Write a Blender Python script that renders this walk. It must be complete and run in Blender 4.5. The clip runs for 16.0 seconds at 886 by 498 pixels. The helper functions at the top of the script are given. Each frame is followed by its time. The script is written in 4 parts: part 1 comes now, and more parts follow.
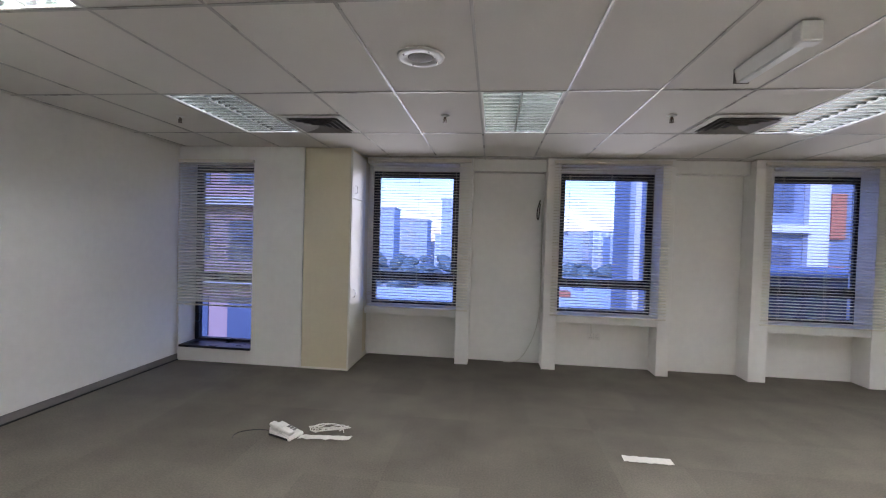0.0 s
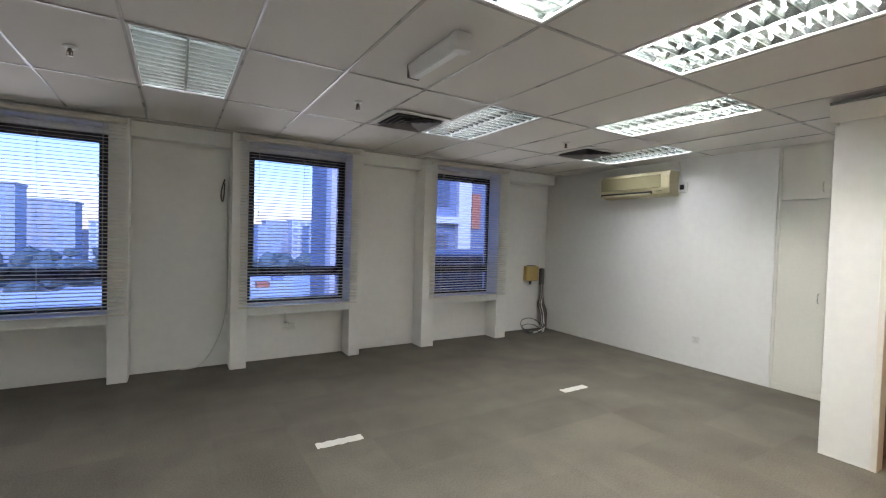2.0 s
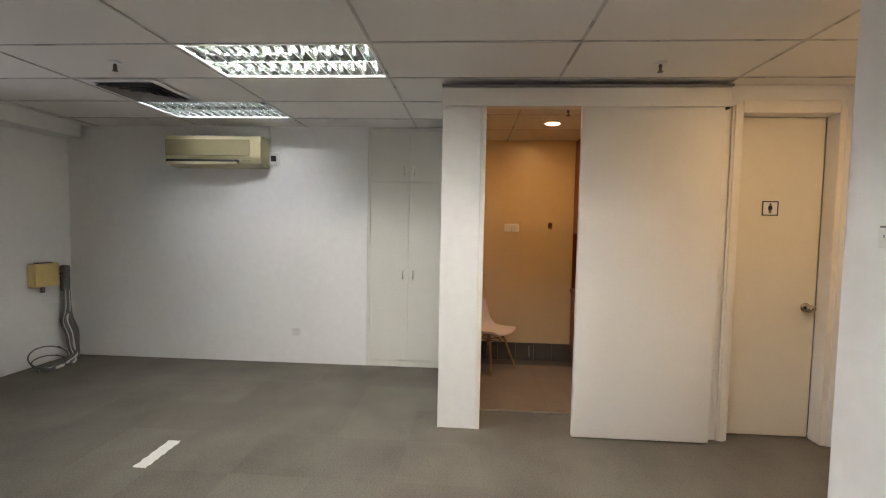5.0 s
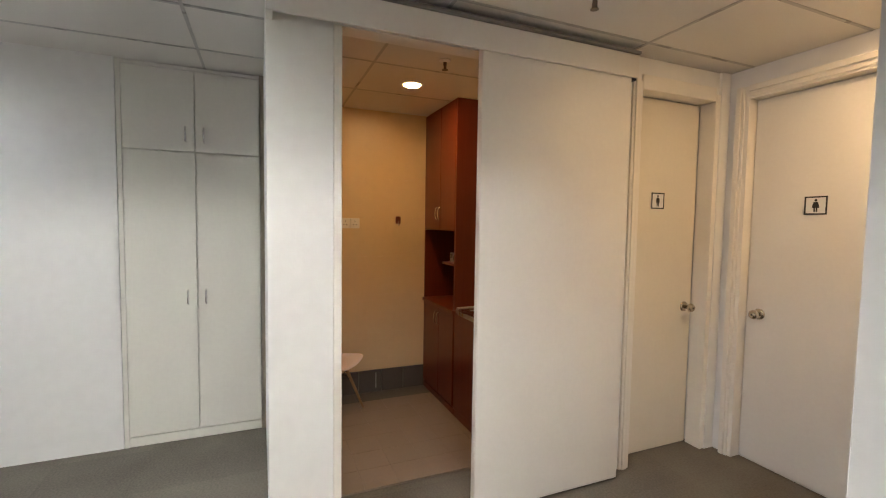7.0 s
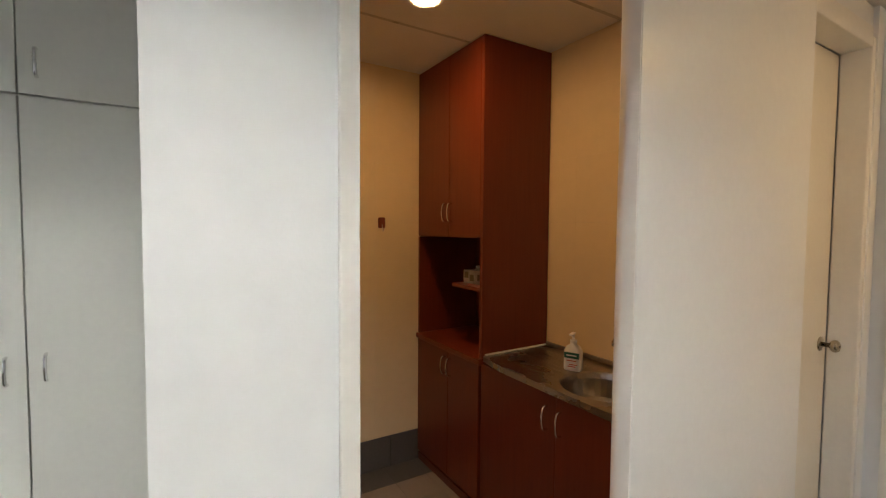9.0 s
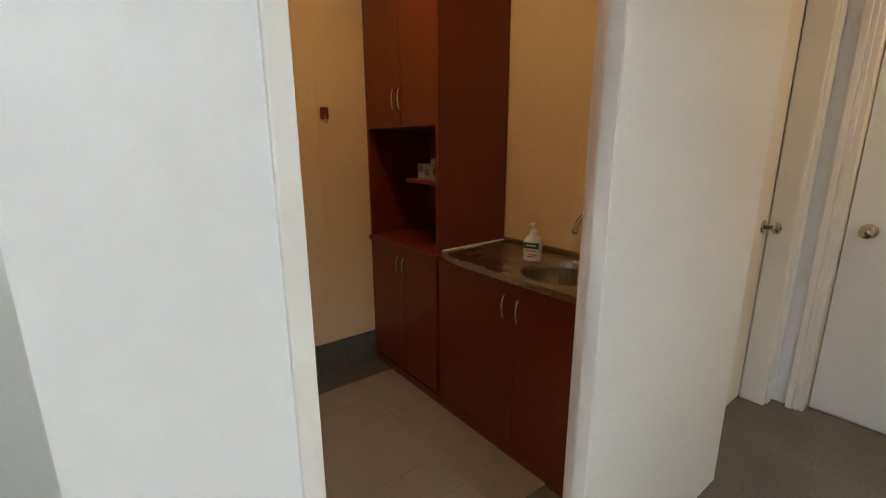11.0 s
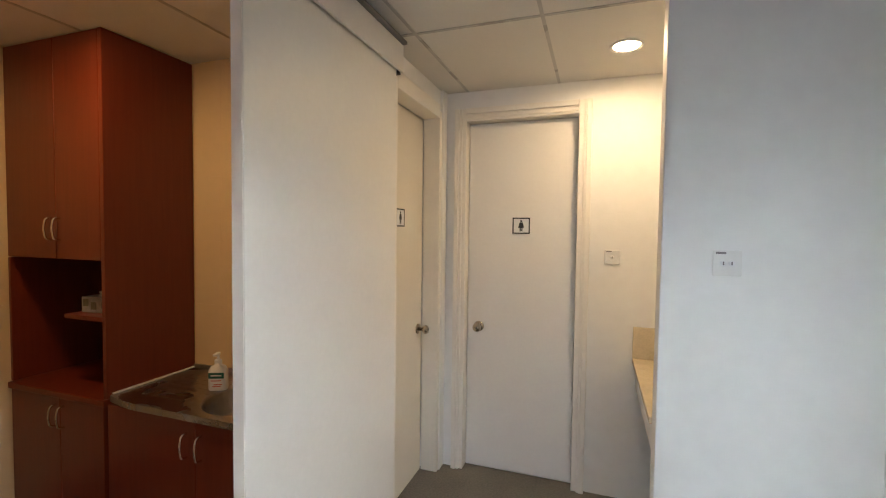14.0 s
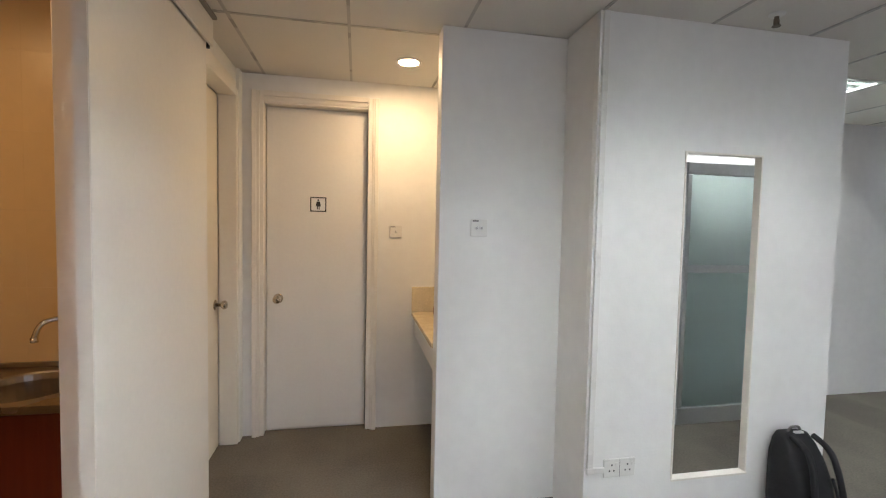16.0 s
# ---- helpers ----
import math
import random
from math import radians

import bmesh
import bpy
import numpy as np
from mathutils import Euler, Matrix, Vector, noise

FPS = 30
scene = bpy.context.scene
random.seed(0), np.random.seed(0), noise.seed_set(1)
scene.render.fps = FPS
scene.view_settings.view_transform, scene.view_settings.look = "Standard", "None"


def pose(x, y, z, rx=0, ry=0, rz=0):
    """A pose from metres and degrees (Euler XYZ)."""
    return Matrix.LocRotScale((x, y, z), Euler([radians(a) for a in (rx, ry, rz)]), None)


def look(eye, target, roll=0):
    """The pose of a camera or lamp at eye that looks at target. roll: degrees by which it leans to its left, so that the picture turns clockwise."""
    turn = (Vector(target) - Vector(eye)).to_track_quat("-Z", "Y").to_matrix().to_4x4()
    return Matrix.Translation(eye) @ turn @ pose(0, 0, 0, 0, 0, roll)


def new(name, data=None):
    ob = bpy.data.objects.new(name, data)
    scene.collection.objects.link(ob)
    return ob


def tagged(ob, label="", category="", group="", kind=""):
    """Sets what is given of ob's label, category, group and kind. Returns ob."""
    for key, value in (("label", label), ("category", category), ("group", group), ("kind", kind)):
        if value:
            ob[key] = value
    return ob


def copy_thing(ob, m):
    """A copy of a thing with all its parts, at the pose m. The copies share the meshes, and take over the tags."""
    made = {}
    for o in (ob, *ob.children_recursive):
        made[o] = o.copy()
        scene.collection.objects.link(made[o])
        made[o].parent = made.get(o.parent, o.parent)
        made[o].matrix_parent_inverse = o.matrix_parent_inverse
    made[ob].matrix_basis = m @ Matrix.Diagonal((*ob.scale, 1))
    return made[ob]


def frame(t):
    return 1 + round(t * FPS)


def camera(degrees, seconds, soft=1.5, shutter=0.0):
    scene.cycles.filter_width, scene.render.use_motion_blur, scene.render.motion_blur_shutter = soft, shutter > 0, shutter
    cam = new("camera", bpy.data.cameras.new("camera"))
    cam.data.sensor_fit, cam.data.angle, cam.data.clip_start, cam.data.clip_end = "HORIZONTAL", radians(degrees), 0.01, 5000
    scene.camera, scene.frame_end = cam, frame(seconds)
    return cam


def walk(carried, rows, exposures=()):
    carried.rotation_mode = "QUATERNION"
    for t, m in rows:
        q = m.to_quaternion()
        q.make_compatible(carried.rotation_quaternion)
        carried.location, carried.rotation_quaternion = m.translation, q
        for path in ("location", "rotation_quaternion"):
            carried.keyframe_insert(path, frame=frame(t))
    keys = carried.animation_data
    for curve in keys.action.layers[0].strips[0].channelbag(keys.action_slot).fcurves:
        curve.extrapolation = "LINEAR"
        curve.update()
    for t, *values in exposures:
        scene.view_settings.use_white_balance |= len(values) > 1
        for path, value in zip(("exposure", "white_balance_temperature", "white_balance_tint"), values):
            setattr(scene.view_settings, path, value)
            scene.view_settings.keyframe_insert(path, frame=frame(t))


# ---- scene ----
cam = camera(90.5, 16.0, 1.15)

PATH = [
    (0, (0.069, 0.2, 1.512), (-0.153, 2.187, 1.466), 1.7),
    (0.5, (0.074, 0.226, 1.493), (0.191, 2.222, 1.455), 1.7),
    (1, (0.078, 0.256, 1.496), (0.526, 2.205, 1.452), 1.7),
    (1.5, (0.115, 0.301, 1.477), (0.87, 2.153, 1.431), 1.7),
    (2, (0.187, 0.414, 1.471), (1.229, 2.12, 1.416), 1.7),
    (2.5, (0.275, 0.553, 1.481), (1.58, 2.066, 1.419), 1.8),
    (3, (0.347, 0.711, 1.469), (1.894, 1.977, 1.403), 1.9),
    (3.5, (0.408, 0.896, 1.485), (2.154, 1.869, 1.413), 1.7),
    (4, (0.554, 1.068, 1.486), (2.445, 1.714, 1.402), 1.2),
    (4.5, (0.747, 1.233, 1.496), (2.707, 1.622, 1.401), 1.1),
    (5, (0.958, 1.436, 1.497), (2.952, 1.558, 1.392), 1.1),
    (5.2, (1.046, 1.499, 1.51), (3.043, 1.517, 1.403), 1.2),
    (7.3, (2.364, 1.677, 1.5), (4.175, 0.835, 1.39), 0.7),
    (7.5, (2.515, 1.671, 1.508), (4.309, 0.792, 1.404), 0.6),
    (8, (2.885, 1.654, 1.515), (4.649, 0.715, 1.429), 0.7),
    (8.2, (3.031, 1.652, 1.54), (4.78, 0.685, 1.469), 0.7),
    (10.3, (3.574, 1.514, 1.38), (5.207, 0.391, 1.11), 0.0),
    (10.5, (3.538, 1.51, 1.379), (5.163, 0.395, 1.034), -0.1),
    (11, (3.535, 1.561, 1.363), (5.073, 0.371, 0.896), -0.2),
    (11.5, (3.436, 1.561, 1.467), (4.885, 0.268, 0.992), 0.2),
    (12, (3.371, 1.56, 1.523), (4.693, 0.099, 1.18), 0.6),
    (12.5, (3.315, 1.56, 1.602), (4.465, -0.054, 1.331), 0.8),
    (13, (3.257, 1.576, 1.606), (4.22, -0.168, 1.426), 0.4),
    (13.5, (3.195, 1.584, 1.603), (3.995, -0.245, 1.484), 0.5),
    (14, (3.175, 1.619, 1.589), (3.834, -0.268, 1.51), 0.7),
    (14.5, (3.103, 1.638, 1.561), (3.653, -0.284, 1.502), 0.8),
    (15, (3.147, 1.718, 1.534), (3.446, -0.259, 1.478), 0.8),
    (15.5, (3.256, 1.85, 1.508), (3.243, -0.148, 1.431), 1.0),
    (16, (3.36, 2.04, 1.491), (2.976, 0.08, 1.391), 1.2),
]
EXPOSURES = [(0.0, 2.3, 6050.0, 20.0), (2.0, 2.08, 6150.0, 15.0), (4.0, 1.93, 6350.0, 17.0), (5.0, 1.85, 6350.0, 18.0), (7.5, 1.95, 6250.0, 17.0), (8.2, 1.9, 6200.0, 16.0), (11.0, 1.6, 5750.0, 12.0),
             (12.0, 1.97, 5850.0, 14.0), (12.5, 1.85, 5980.0, 15.0), (13.0, 1.88, 5720.0, 14.0), (13.5, 1.93, 5600.0, 13.0), (15.0, 1.95, 5690.0, 13.0), (16.0, 1.84, 5870.0, 16.0)]
SKY, TUBE, BULB = 0.085, 36.0, 70.0
walk(cam, [(t, look(eye, aim, roll)) for t, eye, aim, roll in PATH], EXPOSURES)

# world, daylight and exposure
world = bpy.data.worlds.new("sky")
scene.world = world
world.use_nodes = True
wn = world.node_tree
sky = wn.nodes.new("ShaderNodeTexSky")
sky.sky_type = 'NISHITA'
sky.sun_disc = False
sky.sun_elevation = radians(42)
sky.sun_rotation = radians(180)
sky.air_density, sky.dust_density, sky.ozone_density = 1.6, 0.3, 4.0
bg = wn.nodes["Background"]
bg.inputs["Strength"].default_value = SKY
wn.links.new(sky.outputs["Color"], bg.inputs["Color"])
sun = new("sun", bpy.data.lights.new("sun", 'SUN'))
sun.data.energy, sun.data.angle, sun.data.color = 0.9, radians(15), (1.0, 0.93, 0.85)
sun.matrix_world = look((0, 0, 60), (14, 55, 26))
# added fill lamps on the room side of the blinds, standing in for daylight
for lx, ly, lz, lw, lh, power in ((-0.915, 5.44, 1.5, 1.05, 1.6, 1.7), (1.425, 5.44, 1.5, 1.05, 1.6, 1.7), (3.74, 5.44, 1.5, 1.05, 1.6, 1.4)):
    daylight_fill = new("daylight_fill", bpy.data.lights.new("daylight_fill", 'AREA'))
    daylight_fill.data.shape, daylight_fill.data.size, daylight_fill.data.size_y = 'RECTANGLE', lw, lh
    daylight_fill.data.spread = radians(130)
    daylight_fill.data.energy, daylight_fill.data.color = power, (1.0, 0.97, 0.93)
    daylight_fill.matrix_world = look((lx, ly, lz), (lx, ly - 1, lz))


# ---------------------------------------------------------------- kit
def mat(name, color, rough=0.6, metal=0.0, vary=0.08, scale=6.0, fine=60.0, bump=0.0, bscale=None, spec=0.5, rnd=0.0, island=False):
    """A plain surface with broad and fine variation of tone, gloss and relief."""
    m = bpy.data.materials.new(name)
    m.use_nodes = True
    nt = m.node_tree
    b = nt.nodes["Principled BSDF"]
    b.inputs["Metallic"].default_value = metal
    b.inputs["Specular IOR Level"].default_value = spec
    tc = nt.nodes.new("ShaderNodeTexCoord")
    n1 = nt.nodes.new("ShaderNodeTexNoise")
    n1.inputs["Scale"].default_value = scale
    n1.inputs["Detail"].default_value = 4
    n2 = nt.nodes.new("ShaderNodeTexNoise")
    n2.inputs["Scale"].default_value = fine
    n2.inputs["Detail"].default_value = 2
    geo = nt.nodes.new("ShaderNodeNewGeometry")
    for n in (n1, n2):
        nt.links.new(geo.outputs["Position"], n.inputs["Vector"])
    add = nt.nodes.new("ShaderNodeMath")
    add.operation = 'ADD'
    nt.links.new(n1.outputs["Fac"], add.inputs[0])
    nt.links.new(n2.outputs["Fac"], add.inputs[1])
    val = add
    if rnd:
        rn = nt.nodes.new("ShaderNodeObjectInfo")
        mul = nt.nodes.new("ShaderNodeMath")
        mul.operation = 'MULTIPLY_ADD'
        src = geo.outputs["Random Per Island"] if island else rn.outputs["Random"]
        nt.links.new(src, mul.inputs[0])
        mul.inputs[1].default_value = rnd
        nt.links.new(add.outputs[0], mul.inputs[2])
        val = mul
    ramp = nt.nodes.new("ShaderNodeMapRange")
    ramp.inputs["From Min"].default_value = 0.6
    ramp.inputs["From Max"].default_value = 1.4 + rnd
    ramp.inputs["To Min"].default_value = 1 - vary
    ramp.inputs["To Max"].default_value = 1 + vary
    nt.links.new(val.outputs[0], ramp.inputs["Value"])
    mix = nt.nodes.new("ShaderNodeVectorMath")
    mix.operation = 'SCALE'
    mix.inputs[0].default_value = color[:3]
    nt.links.new(ramp.outputs["Result"], mix.inputs["Scale"])
    nt.links.new(mix.outputs["Vector"], b.inputs["Base Color"])
    rr = nt.nodes.new("ShaderNodeMapRange")
    rr.inputs["From Min"].default_value, rr.inputs["From Max"].default_value = 0.3, 0.7
    rr.inputs["To Min"].default_value, rr.inputs["To Max"].default_value = max(0.02, rough - 0.06), min(1, rough + 0.06)
    nt.links.new(n1.outputs["Fac"], rr.inputs["Value"])
    nt.links.new(rr.outputs["Result"], b.inputs["Roughness"])
    if bump:
        n3 = nt.nodes.new("ShaderNodeTexNoise")
        n3.inputs["Scale"].default_value = bscale or fine
        n3.inputs["Detail"].default_value = 3
        nt.links.new(geo.outputs["Position"], n3.inputs["Vector"])
        bp = nt.nodes.new("ShaderNodeBump")
        bp.inputs["Strength"].default_value = bump
        bp.inputs["Distance"].default_value = 0.004
        nt.links.new(n3.outputs["Fac"], bp.inputs["Height"])
        nt.links.new(bp.outputs["Normal"], b.inputs["Normal"])
    return m


def wood(name, dark, light, rough=0.35, axis='Z'):
    """Veneer with grain drawn out along one axis."""
    m = bpy.data.materials.new(name)
    m.use_nodes = True
    nt = m.node_tree
    b = nt.nodes["Principled BSDF"]
    b.inputs["Roughness"].default_value = rough
    geo = nt.nodes.new("ShaderNodeNewGeometry")
    mp = nt.nodes.new("ShaderNodeMapping")
    mp.inputs["Scale"].default_value = (60, 60, 3) if axis == 'Z' else (3, 60, 60)
    nt.links.new(geo.outputs["Position"], mp.inputs["Vector"])
    n = nt.nodes.new("ShaderNodeTexNoise")
    n.inputs["Scale"].default_value = 1.0
    n.inputs["Detail"].default_value = 6
    n.inputs["Distortion"].default_value = 0.6
    nt.links.new(mp.outputs["Vector"], n.inputs["Vector"])
    r = nt.nodes.new("ShaderNodeValToRGB")
    r.color_ramp.elements[0].position, r.color_ramp.elements[1].position = 0.3, 0.72
    r.color_ramp.elements[0].color = (*dark, 1)
    r.color_ramp.elements[1].color = (*light, 1)
    nt.links.new(n.outputs["Fac"], r.inputs["Fac"])
    nt.links.new(r.outputs["Color"], b.inputs["Base Color"])
    bp = nt.nodes.new("ShaderNodeBump")
    bp.inputs["Strength"].default_value = 0.15
    bp.inputs["Distance"].default_value = 0.001
    nt.links.new(n.outputs["Fac"], bp.inputs["Height"])
    nt.links.new(bp.outputs["Normal"], b.inputs["Normal"])
    return m


def glow(name, color, strength):
    m = bpy.data.materials.new(name)
    m.use_nodes = True
    b = m.node_tree.nodes["Principled BSDF"]
    b.inputs["Base Color"].default_value = (0.8, 0.8, 0.8, 1)
    b.inputs["Emission Color"].default_value = (*color, 1)
    b.inputs["Emission Strength"].default_value = strength
    return m


def glass(name, tint=(0.95, 0.98, 0.98), rough=0.0, ior=1.1):
    m = bpy.data.materials.new(name)
    m.use_nodes = True
    b = m.node_tree.nodes["Principled BSDF"]
    b.inputs["Base Color"].default_value = (*tint, 1)
    b.inputs["Roughness"].default_value = rough
    b.inputs["Transmission Weight"].default_value = 1.0
    b.inputs["IOR"].default_value = ior
    return m


WALL = mat("wall_paint", (0.81, 0.805, 0.775), 0.62, vary=0.035, scale=1.3, fine=14, bump=0.12, bscale=90)
TRIM = mat("gloss_paint", (0.80, 0.765, 0.69), 0.38, vary=0.03, scale=3, fine=40, bump=0.05, bscale=30)
DOORW = mat("door_paint", (0.76, 0.74, 0.69), 0.42, vary=0.025, scale=2, fine=50, bump=0.05, bscale=60)
CREAMD = mat("cream_door_paint", (0.74, 0.69, 0.58), 0.42, vary=0.025, scale=2, fine=50, bump=0.05, bscale=60)
CREAM = mat("cream_laminate", (0.68, 0.62, 0.46), 0.4, vary=0.03, scale=2, fine=40)
LAMW = mat("white_laminate", (0.72, 0.705, 0.63), 0.35, vary=0.03, scale=2, fine=40)
TILEC = mat("ceiling_board", (0.70, 0.68, 0.64), 0.85, vary=0.04, scale=2.2, fine=120, bump=0.25, bscale=220, rnd=0.25, island=True)
GRID = mat("grid_enamel", (0.43, 0.42, 0.40), 0.3, vary=0.05, scale=4, fine=30)
CARPET = mat("carpet_pile", (0.150, 0.136, 0.111), 0.95, vary=0.34, scale=2.4, fine=85, bump=0.8, bscale=320, spec=0.1, rnd=0.19)
DARKF = mat("dark_aluminium", (0.012, 0.013, 0.02), 0.3, vary=0.1, scale=5)
SLAT = mat("slat_enamel", (0.72, 0.69, 0.60), 0.35, vary=0.05, scale=5)
SKIRT = mat("skirting_vinyl", (0.20, 0.19, 0.18), 0.5, vary=0.1, scale=5)
BLACK = mat("black_rubber", (0.012, 0.012, 0.013), 0.55, vary=0.2, scale=20)
CHROME = mat("chrome", (0.75, 0.74, 0.72), 0.16, metal=1.0, vary=0.04, scale=20)
STEEL = mat("brushed_steel", (0.40, 0.375, 0.35), 0.3, metal=1.0, vary=0.05, scale=5, fine=40)
BRASSY = mat("satin_nickel", (0.52, 0.46, 0.37), 0.25, metal=1.0, vary=0.05, scale=20)
MIRR = mat("louvre_aluminium", (0.62, 0.66, 0.64), 0.2, metal=0.9, vary=0.05, scale=12)
TRAY = mat("tray_aluminium", (0.46, 0.50, 0.48), 0.2, metal=1.0, vary=0.05, scale=12)
BODYW = mat("white_enamel", (0.74, 0.74, 0.72), 0.35, vary=0.04, scale=6)
TUBE_ON = glow("lamp_tube_lit", (1.0, 0.97, 0.88), TUBE)
TUBE_OFF = mat("lamp_tube_off", (0.80, 0.82, 0.82), 0.3, vary=0.02)
WARM = glow("warm_bulb", (1.0, 0.66, 0.32), BULB * 1.35)
AMBER = glow("amber_bulb", (1.0, 0.58, 0.21), BULB * 0.96)
# faint glow for fittings that read as unlit, added to lift the room
TUBE_DIM = glow("lamp_tube_faint_fill", (0.95, 0.97, 1.0), TUBE * 0.10)
TUBE_SOFT = glow("lamp_tube_soft", (0.97, 0.98, 1.0), TUBE * 0.3)
ACBODY = mat("aged_plastic", (0.40, 0.355, 0.21), 0.4, vary=0.08, scale=3, fine=25)
ACDARK = mat("aged_grille", (0.22, 0.195, 0.10), 0.45, vary=0.06, scale=4)
YELLOW = mat("yellowed_plastic", (0.62, 0.46, 0.17), 0.4, vary=0.12, scale=14)
PLATE = mat("switch_plastic", (0.74, 0.73, 0.69), 0.3, vary=0.03, scale=10)
CABLEG = mat("grey_cable", (0.11, 0.105, 0.095), 0.6, vary=0.25, scale=30)
CABLEW = mat("white_cable", (0.66, 0.65, 0.60), 0.5, vary=0.08, scale=30)
PAPER = mat("paper_tape", (0.70, 0.69, 0.63), 0.7, vary=0.08, scale=14, bump=0.1, bscale=40)
MAHOG = wood("mahogany_veneer", (0.128, 0.020, 0.0066), (0.155, 0.0265, 0.0085), 0.32)
MAHOGX = wood("mahogany_top", (0.128, 0.020, 0.0066), (0.155, 0.0265, 0.0085), 0.28, 'X')
LEG = wood("beech_leg", (0.30, 0.17, 0.08), (0.46, 0.29, 0.15), 0.45)
WTILE = mat("cream_wall_tile", (0.66, 0.51, 0.30), 0.34, vary=0.03, scale=2, fine=20, rnd=0.1, island=True)
DTILE = mat("dark_skirting_tile", (0.085, 0.078, 0.072), 0.35, vary=0.15, scale=6, rnd=0.3)
FTILE = mat("beige_floor_tile", (0.245, 0.195, 0.145), 0.35, vary=0.08, scale=5, fine=50, rnd=0.3)
JOINT = mat("floor_joint", (0.2, 0.16, 0.12), 0.8, vary=0.1, scale=20)
BRONZE = mat("aged_bronze", (0.16, 0.13, 0.10), 0.4, metal=0.7, vary=0.1, scale=30)
GROUT = mat("grout", (0.33, 0.28, 0.21), 0.9, vary=0.1, scale=20)
SHELL = mat("white_shell_plastic", (0.74, 0.66, 0.62), 0.35, vary=0.02, scale=4)
STONE = mat("beige_stone", (0.62, 0.53, 0.36), 0.2, vary=0.12, scale=12, fine=90)
# blue tint stands in for the cooler, dimmer light of the view outside
GLASS = glass("daylight_tinted_glass", (0.39, 0.47, 0.89))
FROST = glass("frosted_glass", (0.56, 0.65, 0.63), 0.35, 1.25)
ALU = mat("anodised_aluminium", (0.52, 0.53, 0.52), 0.35, metal=0.8, vary=0.05, scale=8)
NYLON = mat("black_nylon", (0.006, 0.006, 0.007), 0.7, vary=0.25, scale=25, bump=0.5, bscale=500)
INK = mat("black_ink", (0.015, 0.015, 0.015), 0.5, vary=0.1)
TEALI = mat("teal_ink", (0.01, 0.10, 0.09), 0.4, vary=0.1)
REDI = mat("red_ink", (0.5, 0.05, 0.03), 0.4, vary=0.1)


def place_mesh(name, bm, material, parent=None, label="", smooth=False):
    bmesh.ops.recalc_face_normals(bm, faces=bm.faces)
    me = bpy.data.meshes.new(name)
    bm.to_mesh(me)
    bm.free()
    me.materials.append(material)
    if smooth:
        for p in me.polygons:
            p.use_smooth = True
    ob = new(name, me)
    if parent is not None:
        ob.parent = parent
    if label:
        ob["label"] = label
    return ob


def part(name, bm, material, parent, label="", smooth=False):
    return place_mesh(name, bm, material, parent, label, smooth)


def base(name, x, y, z, label, category, group="", kind="", rz=0):
    e = new(name)
    e.empty_display_size = 0.1
    e.matrix_world = pose(x, y, z, 0, 0, rz)
    return tagged(e, label, category, group, kind)


def box(bm, x0, x1, y0, y1, z0, z1, bev=0.0):
    r = bmesh.ops.create_cube(bm, size=1)
    vs = r["verts"]
    bmesh.ops.scale(bm, vec=(x1 - x0, y1 - y0, z1 - z0), verts=vs)
    bmesh.ops.translate(bm, vec=((x0 + x1) / 2, (y0 + y1) / 2, (z0 + z1) / 2), verts=vs)
    if bev:
        es = list({e for v in vs for e in v.link_edges})
        bmesh.ops.bevel(bm, geom=es, offset=bev, segments=2, affect='EDGES', profile=0.5)
    return bm


def boxes(*bs, bev=0.0):
    bm = bmesh.new()
    for b in bs:
        box(bm, *b, bev=bev)
    return bm


def cyl(bm, r1, r2, h, m, seg=16, caps=True):
    """A cone or cylinder from z 0 to h in the pose m."""
    r = bmesh.ops.create_cone(bm, cap_ends=caps, segments=seg, radius1=r1, radius2=r2, depth=h, matrix=m @ Matrix.Translation((0, 0, h / 2)))
    return r["verts"]


def rod(bm, a, b, r1, r2=None, seg=10):
    a, b = Vector(a), Vector(b)
    d = b - a
    m = Matrix.Translation(a) @ d.to_track_quat('Z', 'Y').to_matrix().to_4x4()
    return cyl(bm, r1, r1 if r2 is None else r2, d.length, m, seg)


def lathe(bm, profile, m, seg=24):
    """Turns a profile of (radius, height) round z."""
    rings = []
    for r, z in profile:
        rings.append([bm.verts.new(m @ Vector((r * math.cos(2 * math.pi * i / seg), r * math.sin(2 * math.pi * i / seg), z))) for i in range(seg)])
    for a, b in zip(rings, rings[1:]):
        for i in range(seg):
            j = (i + 1) % seg
            bm.faces.new((a[i], a[j], b[j], b[i]))
    if profile[0][0] > 1e-5:
        bm.faces.new(rings[0])
    if profile[-1][0] > 1e-5:
        bm.faces.new(rings[-1])
    return bm


def cable(name, pts, r, material, parent=None, label=""):
    """A bent cable as a smooth swept tube."""
    cu = bpy.data.curves.new(name, 'CURVE')
    cu.dimensions = '3D'
    cu.bevel_depth, cu.bevel_resolution, cu.resolution_u = r, 2, 6
    sp = cu.splines.new('NURBS')
    sp.points.add(len(pts) - 1)
    for p, co in zip(sp.points, pts):
        p.co = (*co, 1)
    sp.use_endpoint_u, sp.order_u = True, 3
    tmp = bpy.data.objects.new(name, cu)
    scene.collection.objects.link(tmp)
    me = bpy.data.meshes.new_from_object(tmp.evaluated_get(bpy.context.evaluated_depsgraph_get()))
    bpy.data.objects.remove(tmp)
    me.materials.append(material)
    for p in me.polygons:
        p.use_smooth = True
    ob = new(name, me)
    if parent is not None:
        ob.parent = parent
    if label:
        ob["label"] = label
    return ob


